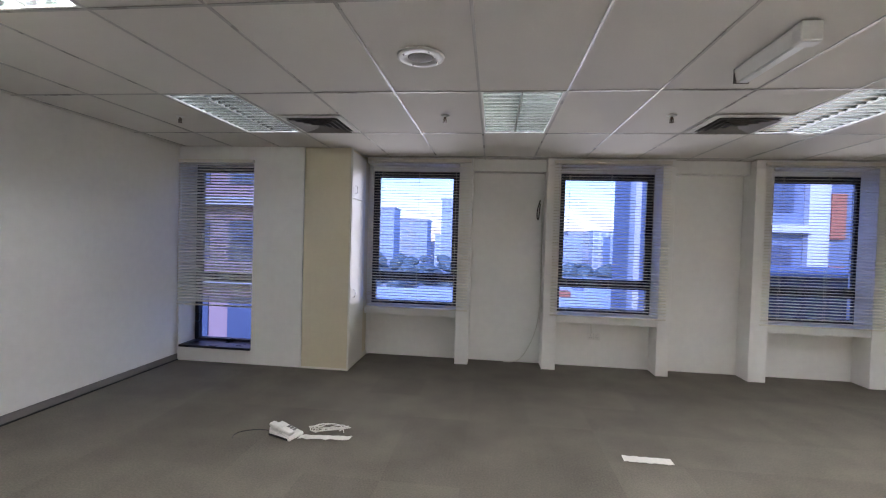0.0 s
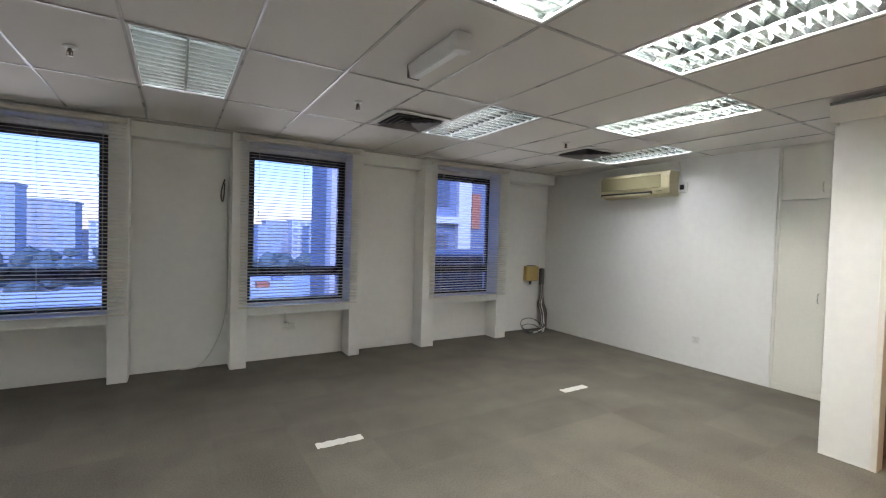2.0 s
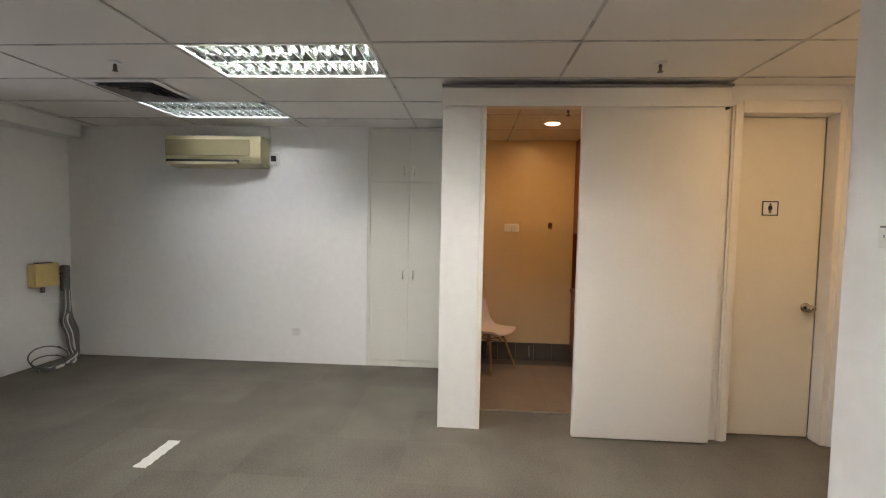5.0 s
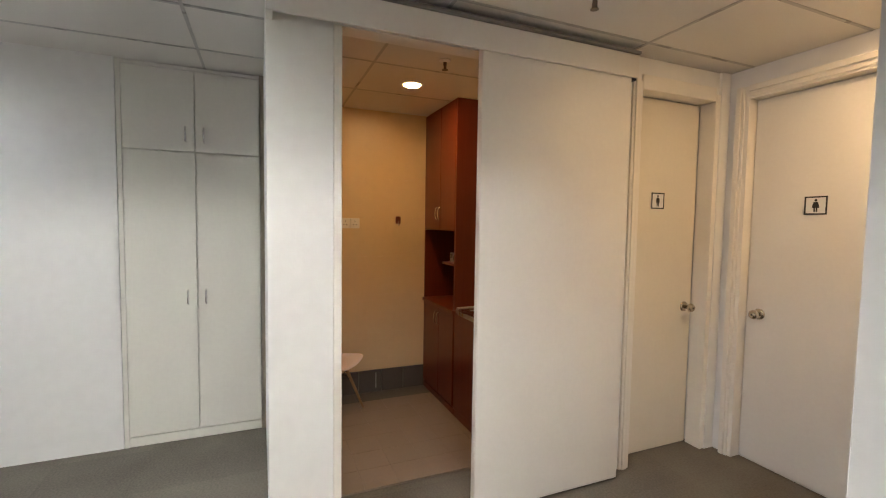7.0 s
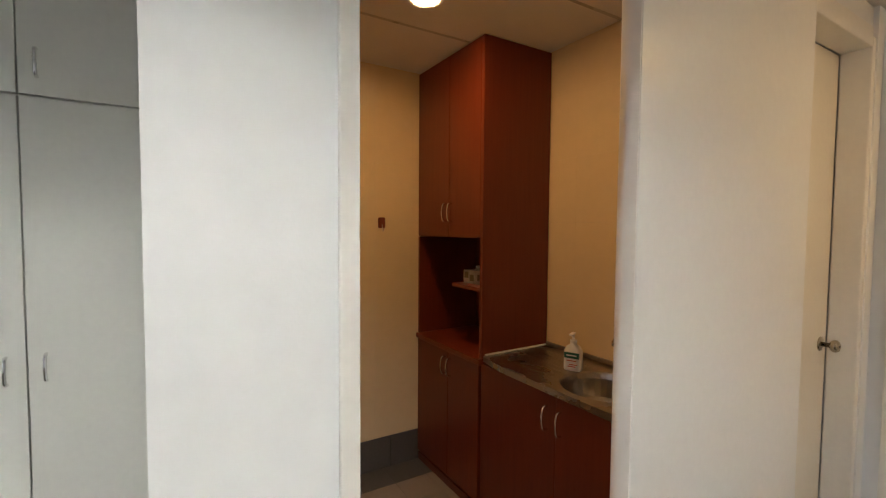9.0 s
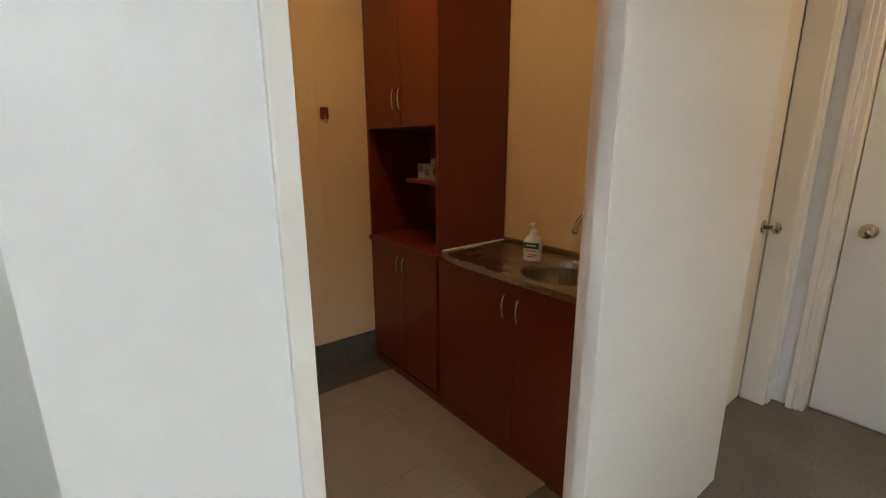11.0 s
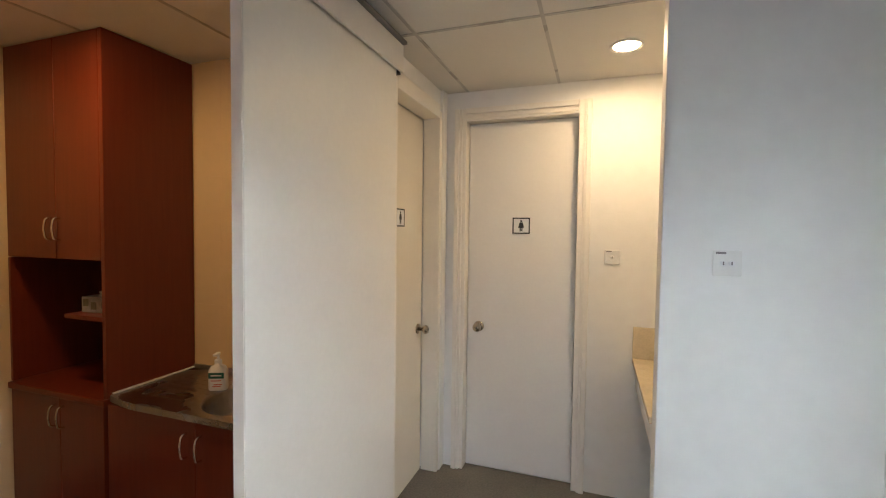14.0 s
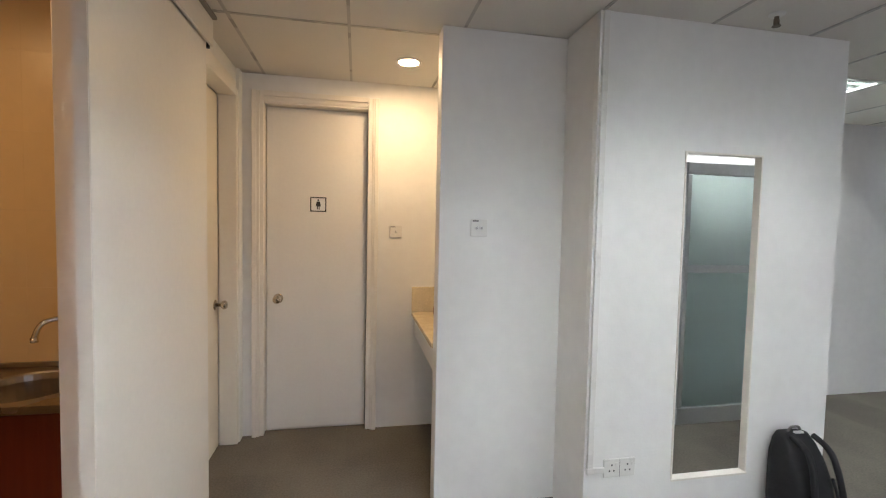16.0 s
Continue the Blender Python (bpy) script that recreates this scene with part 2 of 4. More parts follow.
def pull(name, parent, a, b, out, r=0.005, material=None, label="chrome bow handle"):
    """A bow handle from a to b that stands out by the vector out."""
    a, b, o = Vector(a), Vector(b), Vector(out)
    pts = [a, a + o * 0.8, a.lerp(b, 0.25) + o, a.lerp(b, 0.5) + o * 1.1, a.lerp(b, 0.75) + o, b + o * 0.8, b]
    return cable(name, pts, r, material or CHROME, parent, label)


def structure(name, bm, material, label, category):
    return tagged(place_mesh(name, bm, material), label, category, "", "structure")


# ---------------------------------------------------------------- plan
H = 2.50                     # ceiling
XW, XE = -3.58, 5.50         # west wall, east wall
YN, YL = 5.74, 4.96          # window wall, its forward part in the west
XP = 4.15                    # face of the pantry partition
YB = -1.17                   # wall of the washroom lobby
ZP = 2.445                   # pantry ceiling
YS = -5.0                    # back of the office
GX, GY, PX, PY = -0.05, 3.16, 0.577, 1.15   # ceiling grid

# floor slab, under the carpet tiles
structure("floor", boxes((XW - 0.15, 6.1, YS - 0.15, YN + 0.3, -0.2, -0.012)), GROUT, "grey-brown carpet tile floor of an empty office", "floor")

# walls
structure("wall_west", boxes((XW - 0.15, XW, YS, YL + 0.4, 0, H + 0.12)), WALL, "plain white painted plaster wall", "wall")
structure("wall_north_west", boxes((XW, -3.56, YL, 5.32, 0, H), (-3.56, -2.66, YL, 5.32, 0, 0.155), (-3.56, -2.66, YL, 5.32, 2.33, H),
          (-2.66, -2.06, YL, 5.32, 0, H), (-2.06, -1.48, 5.72, 5.95, 0, H)), WALL, "white painted wall with a tall narrow window", "wall")
WX = [(-1.47, -0.36), (0.86, 1.99), (3.18, 4.30)]
Z0, Z1 = 0.655, 2.36
segs, px = [], -1.48
for a, b in WX:
    segs.append((px, a, YN, YN + 0.2, 0, H))
    segs.append((a, b, YN, YN + 0.2, 0, Z0))
    segs.append((a, b, YN, YN + 0.2, Z1, H))
    px = b
segs.append((px, XE, YN + 0.06, YN + 0.2, 0, H))
structure("wall_north", boxes(*segs), WALL, "white painted wall with three blinded windows", "wall")
structure("wall_east", boxes((XE, XE + 0.15, 2.51, YN + 0.2, 0, H + 0.12)), WALL, "white painted plaster wall behind the air conditioner", "wall")
structure("bulkhead", boxes((-0.19, 0.69, 5.60, YN, 2.35, H), (2.13, 2.98, 5.60, YN, 2.35, H), (4.41, 5.39, 5.54, YN + 0.06, 2.35, H), bev=0.004), WALL,
          "shallow white plaster beam under the ceiling", "beam")
structure("wall_pantry", boxes((XP, 5.50, 1.55, 1.65, 0, H), (XP, XP + 0.10, 1.375, 1.55, 0, H), (XP, XP + 0.10, 0.494, 1.375, 2.36, H), (XP, XP + 0.10, -0.36, 0.494, 0, H),
          (XP, XP + 0.10, -1.09, -0.36, 2.34, H), (XP - 0.02, XP + 0.15, -1.35, -1.09, 0, H)), WALL, "white painted partition with a doorway to the pantry", "wall")
structure("wall_lobby", boxes((1.0, 3.25, -1.32, YB, 0, H), (3.25, 4.03, -1.32, YB, 2.34, H), (4.03, XP, -1.32, YB, 0, H)), WALL, "white painted lobby wall beside the washroom door", "wall")
structure("wall_switch", boxes((2.275, 2.95, -0.28, -0.17, 0, H), bev=0.004), WALL, "white painted stub wall with a light switch", "wall")
structure("wall_glazed", boxes((0.86, 1.35, 0.115, 0.15, 0, H), (1.35, 1.80, 0.115, 0.15, 0, 0.235), (1.35, 1.80, 0.115, 0.15, 1.885, H), (1.80, 2.275, 0.115, 0.15, 0, H),
          (2.175, 2.275, -0.28, 0.114, 0, H)), WALL, "white painted wall pierced by a tall narrow opening", "wall")
structure("wall_south", boxes((XW, 1.0, -1.36, -1.22, 0, H), (1.0, 1.12, -1.36, -0.8, 0, 0.02)), WALL, "plain white painted wall at the back of the office", "wall")
structure("wall_back", boxes((XW - 0.15, 6.1, YS - 0.15, YS, 0, H + 0.12), (6.0, 6.1, YS, 5.9, 0, H + 0.12)), WALL, "plain outer wall of the office floor", "wall")

# posts, heads and sills round the three windows
for i, ((a, b), (la, lb, ra, rb)) in enumerate(zip(WX, [(None, None, -0.345, -0.185), (0.69, 0.85, 1.985, 2.125), (2.98, 3.17, 4.23, 4.41)])):
    w = base(f"window_surround_{i + 1}", (a + b) / 2, 5.6, 0, "white boxed timber surround with a sill shelf", "window trim", "", "structure")
    inv = w.matrix_world.inverted()
    bl = []
    if la is not None:
        bl.append(("post", (la, lb, 5.485, YN - 0.003, 0, 2.415)))
    bl.append(("post", (ra, rb, 5.485, YN - 0.003, 0, 2.415)))
    bl.append(("sill", ((lb if lb else -1.485) + 0.002, ra - 0.002, 5.49, YN - 0.003, 0.565, 0.645)))
    bl.append(("head", ((la if la else -1.485), rb, 5.49, YN - 0.003, 2.417, H - 0.004)))
    for n, bb in bl:
        p = part(n, boxes(bb, bev=0.004), WALL, w)
        p.data.transform(inv)


def window(name, x0, x1, y, z0, z1, zt, label):
    """A dark aluminium window with a transom bar and two panes."""
    w = base(name, (x0 + x1) / 2, y, z0, label, "window", "office windows", "structure")
    inv = w.matrix_world.inverted()
    f = 0.05
    fr = part("window_frame", boxes((x0, x0 + f, y, y + 0.07, z0, z1), (x1 - f, x1, y, y + 0.07, z0, z1), (x0 + f, x1 - f, y, y + 0.07, z0, z0 + f), (x0 + f, x1 - f, y, y + 0.07, z1 - f, z1), bev=0.003), DARKF, w)
    tb = part("transom", boxes((x0 + f, x1 - f, y - 0.005, y + 0.07, zt - 0.04, zt + 0.04), bev=0.003), DARKF, w)
    sash = part("sash", boxes((x0 + f, x0 + f + 0.03, y + 0.01, y + 0.05, zt + 0.04, z1 - f), (x1 - f - 0.03, x1 - f, y + 0.01, y + 0.05, zt + 0.04, z1 - f), (x0 + f + 0.03, x1 - f - 0.03, y + 0.01, y + 0.05, zt + 0.04, zt + 0.07), (x0 + f + 0.03, x1 - f - 0.03, y + 0.01, y + 0.05, z1 - f - 0.03, z1 - f), bev=0.002), DARKF, w)
    for a, b in ((z0 + f, zt - 0.04), (zt + 0.07, z1 - f - 0.03)):
        p = part("pane", boxes((x0 + f, x1 - f, y + 0.028, y + 0.034, a, b)), GLASS, w)
        p.visible_shadow = False
        p.data.transform(inv)
    for o in (fr, tb, sash):
        o.data.transform(inv)
    return w


for i, (a, b) in enumerate(WX):
    window(f"window_{i + 1}", a + 0.003, b - 0.003, YN + 0.01, Z0 + 0.003, Z1 - 0.003, 1.0, "dark framed office window over a city view")
window("window_4", -3.555, -2.665, 5.24, 0.16, 2.325, 0.95, "tall narrow dark framed window facing a brick building")
structure("sill_dark", boxes((-3.553, -2.667, YL - 0.01, 5.236, 0.157, 0.185), bev=0.003), DARKF, "dark tiled window ledge", "sill")

# ---------------------------------------------------------------- ceiling
# cells that hold a light fitting, and how strongly its tubes burn
# in row 0 the 0.22 glow is added to brighten the window side
CELLS = {(-4, 0): 0.22, (0, 0): 0.22, (4, 0): 0.22, (8, 0): 0.5, (6, -1): True, (2, -2): True, (4, -2): True, (-4, -2): True, (0, -4): True, (-4, -4): 0.22}


def clipped(x0, x1, y0, y1):
    top = YL + 0.34 if (x0 + x1) / 2 < -2.06 else YN + 0.055
    return max(x0, XW - 0.1), min(x1, 6.0), max(y0, YS), min(y1, top)


bt, bg_ = bmesh.new(), bmesh.new()
for k in range(-7, 11):
    for r in range(-8, 3):
        x0, x1, y0, y1 = clipped(GX + k * PX, GX + (k + 1) * PX, GY + r * PY, GY + (r + 1) * PY)
        if x1 - x0 < 0.02 or y1 - y0 < 0.02:
            continue
        if (k, r) not in CELLS:
            box(bt, x0 + 0.006, x1 - 0.006, y0 + 0.006, y1 - 0.006, H + 0.002 + random.uniform(0, 0.003), H + 0.02)
        box(bg_, x0 - 0.008, x0 + 0.008, y0 - 0.007, y1 - 0.008, H - 0.001, H + 0.012)
        box(bg_, x0 + 0.008, x1 - 0.008, y0 - 0.008, y0 + 0.008, H - 0.0015, H + 0.012)
structure("ceiling", bt, TILEC, "off-white mineral fibre boards of a suspended ceiling", "ceiling")
structure("ceiling_grid", bg_, GRID, "thin metal runners of the suspended ceiling", "ceiling grid")
# unseen slab and upstands, added to keep sky light out of the ceiling gap
structure("light_block_slab", boxes((XW - 0.2, 6.15, YS - 0.2, YN + 0.25, H + 0.14, H + 0.3), (XW - 0.2, -2.0, YL + 0.35, YL + 0.45, H, H + 0.14), (-2.0, 6.15, YN + 0.06, YN + 0.2, H, H + 0.14)), WALL, "unseen slab above the ceiling that blocks the sky", "slab")


def troffer(lit):
    """A recessed louvre fitting of two lanes: rim, tray, spine, cross blades and two tubes."""
    t = base("ceiling_light", 0, 0, 0, ("recessed louvre light with lit fluorescent tubes" if lit == 1 else "recessed louvre light with tubes set to a dim glow"), "ceiling light", "louvre lights")
    w, l, h = PX / 2 - 0.008, PY / 2 - 0.008, 0.115
    part("rim", boxes((-w, w, -l, -l + 0.016, 0, 0.012), (-w, w, l - 0.016, l, 0, 0.012), (-w, -w + 0.016, -l + 0.016, l - 0.016, 0, 0.012), (w - 0.016, w, -l + 0.016, l - 0.016, 0, 0.012), bev=0.002), BODYW, t)
    tray = bmesh.new()
    for x0, x1 in ((-w + 0.012, -0.006), (0.006, w - 0.012)):
        pr = [(x0, 0.006), (x0 + 0.02, 0.05), (x0 + 0.07, 0.1), (x1 - 0.07, 0.1), (x1 - 0.02, 0.05), (x1, 0.006)]
        va = [tray.verts.new((x, -l + 0.014, z)) for x, z in pr]
        vb = [tray.verts.new((x, l - 0.014, z)) for x, z in pr]
        for i in range(len(pr) - 1):
            tray.faces.new((va[i], va[i + 1], vb[i + 1], vb[i]))
        tray.faces.new(va)
        tray.faces.new(vb)
    part("reflector", tray, TRAY, t)
    part("housing", boxes((-w, w, -l, l, h, h + 0.02)), BODYW, t)
    part("spine", boxes((-0.005, 0.005, -l + 0.016, l - 0.016, 0.003, 0.035)), MIRR, t)
    bm = bmesh.new()
    lw = w - 0.022
    v = [bm.verts.new(c) for c in ((0, -0.003, 0), (lw, -0.003, 0), (lw, 0.003, 0), (0, 0.003, 0), (0, -0.009, 0.032), (lw, -0.009, 0.032), (lw, 0.009, 0.032), (0, 0.009, 0.032))]
    for q in ((0, 1, 2, 3), (4, 5, 6, 7), (0, 1, 5, 4), (1, 2, 6, 5), (2, 3, 7, 6), (3, 0, 4, 7)):
        bm.faces.new([v[i] for i in q])
    blade = part("blade", bm, MIRR, t)
    n = 13
    for i in range(n):
        for side in (0, 1):
            o = blade if (i, side) == (0, 0) else new("blade", blade.data)
            o.parent = t
            o.matrix_local = pose(0.006 if side else -0.006 - lw, -l + (i + 1) * 2 * l / (n + 1), 0.004)
    for x in (-w / 2 - 0.003, w / 2 + 0.003):
        bm = bmesh.new()
        rod(bm, (x, -l + 0.03, 0.074), (x, l - 0.03, 0.074), 0.014, seg=12)
        part("tube", bm, TUBE_ON if lit == 1 else TUBE_SOFT if lit == 0.5 else TUBE_DIM, t, "glowing white fluorescent tube", True)
    return t


first = {}
for (k, r), lit in CELLS.items():
    m = pose(GX + (k + 0.5) * PX, GY + (r + 0.5) * PY, H)
    if lit not in first:
        first[lit] = troffer(lit)
        first[lit].matrix_world = m
    else:
        copy_thing(first[lit], m)


def vent():
    """A square four-way air diffuser with nested sloping vanes."""
    v = base("ceiling_vent", 0, 0, 0, "square metal air diffuser with dark nested vanes", "air vent", "ceiling vents")
    part("backing", boxes((-0.24, 0.24, -0.24, 0.24, -0.003, 0.003)), BLACK, v)

    def ring(o, i, zo, zi, th):
        bm = bmesh.new()
        lo = [[bm.verts.new((sx * s, sy * s, z)) for sx, sy in ((-1, -1), (1, -1), (1, 1), (-1, 1))] for s, z in ((o, zo), (i, zi), (i, zi - th), (o, zo - th))]
        for a in range(4):
            b = (a + 1) % 4
            for c in range(4):
                d = (c + 1) % 4
                bm.faces.new((lo[a][c], lo[a][d], lo[b][d], lo[b][c]))
        return bm
    part("frame", ring(0.275, 0.225, -0.001, -0.004, 0.006), BODYW, v)
    for s in (0.215, 0.165, 0.115, 0.065):
        part("vane", ring(s, s - 0.034, -0.024, -0.006, 0.003), SKIRT, v)
    return v


v0 = vent()
v0.matrix_world = pose(-1.47, 3.97, H - 0.003)
for x in (1.97, 4.26):
    copy_thing(v0, pose(x, 3.97, H - 0.003))


def sprinkler():
    s = base("sprinkler", 0, 0, 0, "small chrome pendent fire sprinkler on the ceiling", "sprinkler", "sprinklers")
    bm = bmesh.new()
    lathe(bm, [(0.034, 0), (0.034, -0.004), (0.026, -0.009), (0.012, -0.012)], Matrix.Identity(4), 20)
    part("escutcheon", bm, BODYW, s, "", True)
    bm = bmesh.new()
    lathe(bm, [(0.010, -0.004), (0.010, -0.028), (0.007, -0.032), (0.004, -0.05)], Matrix.Identity(4), 12)
    part("nozzle", bm, BRONZE, s, "", True)
    part("frame_arms", boxes((-0.014, -0.010, -0.003, 0.003, -0.05, -0.024), (0.010, 0.014, -0.003, 0.003, -0.05, -0.024), (-0.014, 0.014, -0.003, 0.003, -0.053, -0.049)), BRONZE, s)
    bm = bmesh.new()
    lathe(bm, [(0.0, -0.053), (0.018, -0.0535), (0.018, -0.056), (0.0, -0.057)], Matrix.Identity(4), 16)
    part("deflector", bm, BRONZE, s)
    return s


s0 = sprinkler()
s0.matrix_world = pose(-2.63, 3.72, H - 0.001)
for x, y in ((-0.34, 3.72), (1.39, 3.72), (3.68, 3.72), (3.72, 0.32), (1.48, 0.30)):
    copy_thing(s0, pose(x, y, H - 0.001))
copy_thing(s0, pose(4.55, 0.68, ZP - 0.001))

sp = base("ceiling_speaker", -0.35, 2.58, H - 0.001, "round white ceiling speaker with a grey grille", "speaker")
bm = bmesh.new()
lathe(bm, [(0.13, 0.0), (0.128, -0.008), (0.118, -0.012), (0.075, -0.010), (0.072, -0.004)], Matrix.Identity(4), 40)
part("rim", bm, BODYW, sp, "", True)
bm = bmesh.new()
lathe(bm, [(0.074, -0.003), (0.06, -0.008), (0.03, -0.011), (0.0, -0.012)], Matrix.Identity(4), 32)
part("grille", bm, mat("speaker_mesh", (0.30, 0.29, 0.27), 0.6, vary=0.4, scale=300, fine=500), sp, "grey perforated grille", True)
for i in range(4):
    a = i * math.pi / 2 + 0.6
    bm = bmesh.new()
    lathe(bm, [(0.006, -0.010), (0.005, -0.014), (0.0, -0.0145)], Matrix.Translation((0.1 * math.cos(a), 0.1 * math.sin(a), 0)), 10)
    part("screw", bm, SKIRT, sp)

bl = base("emergency_light", 1.405, 2.54, H - 0.001, "white battery emergency batten light fixed under the ceiling, unlit", "emergency light")
bm = bmesh.new()
pr = [(-0.045, 0), (0.045, 0), (0.05, -0.012), (0.032, -0.07), (-0.032, -0.07), (-0.05, -0.012)]
va = [bm.verts.new((x, -0.24, z)) for x, z in pr]
vb = [bm.verts.new((x, 0.31, z)) for x, z in pr]
for i in range(6):
    bm.faces.new((va[i], va[(i + 1) % 6], vb[(i + 1) % 6], vb[i]))
bm.faces.new(va)
bm.faces.new(vb)
part("body", bm, BODYW, bl)
part("diffuser", boxes((-0.028, 0.028, -0.24, 0.29, -0.078, -0.071), bev=0.003), TUBE_OFF, bl, "milky plastic diffuser")
part("battery_case", boxes((-0.056, 0.056, -0.32, -0.242, -0.085, 0), bev=0.008), BODYW, bl)
bl.scale = (0.8, 0.86, 1.1)
part("end_cap", boxes((-0.05, 0.05, 0.312, 0.322, -0.075, 0), bev=0.003), SKIRT, bl)


def downlight(x, y, z, bulb):
    d = base("downlight", x, y, z - 0.001, "round recessed downlight glowing warm white", "downlight", "downlights")
    bm = bmesh.new()
    lathe(bm, [(0.078, 0.0), (0.076, -0.006), (0.064, -0.006), (0.058, 0.0)], Matrix.Identity(4), 32)
    part("trim_ring", bm, BODYW, d, "", True)
    bm = bmesh.new()
    lathe(bm, [(0.060, -0.001), (0.045, -0.006), (0.0, -0.010)], Matrix.Identity(4), 28)
    part("lens", bm, bulb, d, "glowing warm lens", True)


downlight(5.06, 0.71, ZP, AMBER)
downlight(3.06, -0.71, H, WARM)


# ---------------------------------------------------------------- blinds
def blind(x0, x1, y, z0, z1, tilt, label):
    """A venetian blind: head rail, slats on one mesh, bottom rail, ladder cords."""
    b = base("venetian_blind", (x0 + x1) / 2, y, z1, label, "blind", "venetian blinds")
    w, h = (x1 - x0) / 2, z1 - z0
    part("head_rail", boxes((-w, w, -0.018, 0.018, -0.035, 0), bev=0.003), SLAT, b)
    part("bottom_rail", boxes((-w, w, -0.014, 0.014, -h, -h + 0.016), bev=0.004), SLAT, b)
    bm = bmesh.new()
    pr = [(-0.0165, -0.0016), (-0.008, 0.0008), (0, 0.0016), (0.008, 0.0008), (0.0165, -0.0016)]
    va = [bm.verts.new((-w + 0.004, yy, zz)) for yy, zz in pr]
    vb = [bm.verts.new((w - 0.004, yy, zz)) for yy, zz in pr]
    va2 = [bm.verts.new((-w + 0.004, yy, zz - 0.0008)) for yy, zz in pr]
    vb2 = [bm.verts.new((w - 0.004, yy, zz - 0.0008)) for yy, zz in pr]
    for i in range(4):
        bm.faces.new((va[i], va[i + 1], vb[i + 1], vb[i]))
        bm.faces.new((va2[i], vb2[i], vb2[i + 1], va2[i + 1]))
    bm.faces.new((va[0], vb[0], vb2[0], va2[0]))
    bm.faces.new((va[4], va2[4], vb2[4], vb[4]))
    slat = part("slat", bm, SLAT, b)
    n = int((h - 0.06) / 0.0335)
    for i in range(n):
        o = slat if i == 0 else new("slat", slat.data)
        o.parent = b
        o.matrix_local = pose(0, 0, -0.048 - i * (h - 0.07) / n, tilt + random.uniform(-2.5, 2.5), random.uniform(-0.08, 0.08), 0)
    for fx in (-0.72, 0.0, 0.72):
        for yy in (-0.0145, 0.0145):
            bm = bmesh.new()
            rod(bm, (fx * w, yy, -0.03), (fx * w, yy, -h + 0.01), 0.0009, seg=5)
            part("cord", bm, SLAT, b)
    bm = bmesh.new()
    rod(bm, (-w + 0.05, -0.022, -0.02), (-w + 0.055, -0.024, -h * 0.55), 0.003, seg=6)
    part("wand", bm, TUBE_OFF, b)
    return b


blind(-1.46, -0.205, 5.465, 0.648, 2.468, 9, "open white aluminium venetian blind over a window")
blind(0.765, 2.07, 5.465, 0.648, 2.468, 9, "open white aluminium venetian blind over a window")
blind(3.07, 4.375, 5.465, 0.648, 2.468, 9, "open white aluminium venetian blind over a window")
blind(-3.565, -2.645, 4.935, 0.66, 2.345, 42, "half-closed white venetian blind over the tall narrow window")

# ---------------------------------------------------------------- tall cabinet in the window corner
tc_ = base("tall_cabinet", -1.775, 5.33, 0, "full-height cream laminate cabinet beside the window wall", "cabinet")
part("body", boxes((-0.275, 0.255, -0.37, 0.375, 0.0, H - 0.006), bev=0.003), CREAM, tc_)
part("edge_strip", boxes((0.257, 0.276, -0.37, -0.345, 0.0, H - 0.006)), LAMW, tc_)
for z0, z1, hz in ((0.06, 1.93, 0.86), (1.94, 2.46, 2.04)):
    d = part("door", boxes((0.258, 0.277, -0.34, 0.15, z0, z1), bev=0.002), LAMW, tc_, "white laminate door")
    pull("handle", d, (0.277, -0.27, hz - 0.045), (0.277, -0.27, hz + 0.045), (0.028, 0, 0))
part("plinth", boxes((0.257, 0.270, -0.345, 0.37, 0.0, 0.055)), LAMW, tc_)
structure("skirting_cabinet", boxes((-2.05, -1.50, YL - 0.012, YL - 0.002, 0, 0.022), bev=0.002), TRIM, "thin cream strip along the cabinet foot", "skirting")
structure("skirting_west", boxes((XW, XW + 0.012, -1.2, YL, 0.012, 0.075), bev=0.003), SKIRT, "grey vinyl skirting along the wall", "skirting")
structure("skirting_gap", boxes((XW, XW + 0.02, -1.2, YL, 0, 0.011)), BLACK, "dark carpet edge strip along the wall", "skirting")

# ---------------------------------------------------------------- east wall
ac = base("air_conditioner", XE, 4.055, 2.06, "aged yellowed split air conditioner mounted on the wall", "air conditioner")
bm = bmesh.new()
pr = [(0, 0), (-0.12, 0.0), (-0.19, 0.03), (-0.215, 0.09), (-0.215, 0.24), (-0.19, 0.305), (0, 0.31)]
va = [bm.verts.new((x, -0.50, z)) for x, z in pr]
vb = [bm.verts.new((x, 0.50, z)) for x, z in pr]
for i in range(len(pr)):
    j = (i + 1) % len(pr)
    bm.faces.new((va[i], va[j], vb[j], vb[i]))
bm.faces.new(va)
bm.faces.new(vb)
bmesh.ops.bevel(bm, geom=bm.edges[:], offset=0.006, segments=2, affect='EDGES')
part("body", bm, ACBODY, ac)
part("front_panel", boxes((-0.224, -0.212, -0.39, 0.49, 0.10, 0.265), bev=0.004), ACDARK, ac, "darkened front grille panel")
part("outlet", boxes((-0.222, -0.16, -0.27, 0.49, 0.035, 0.065), bev=0.003), BLACK, ac, "dark air outlet slot")
part("louvre", boxes((-0.232, -0.215, -0.26, 0.48, 0.018, 0.040), bev=0.003), ACBODY, ac)
part("display", boxes((-0.214, -0.205, -0.40, -0.31, 0.055, 0.068), bev=0.002), ACDARK, ac)
ib = base("isolator_switch", XE, 3.50, 2.165, "white surface isolator switch beside the air conditioner", "switch")
part("box", boxes((-0.03, 0, -0.05, 0.05, -0.065, 0.065), bev=0.004), PLATE, ib)
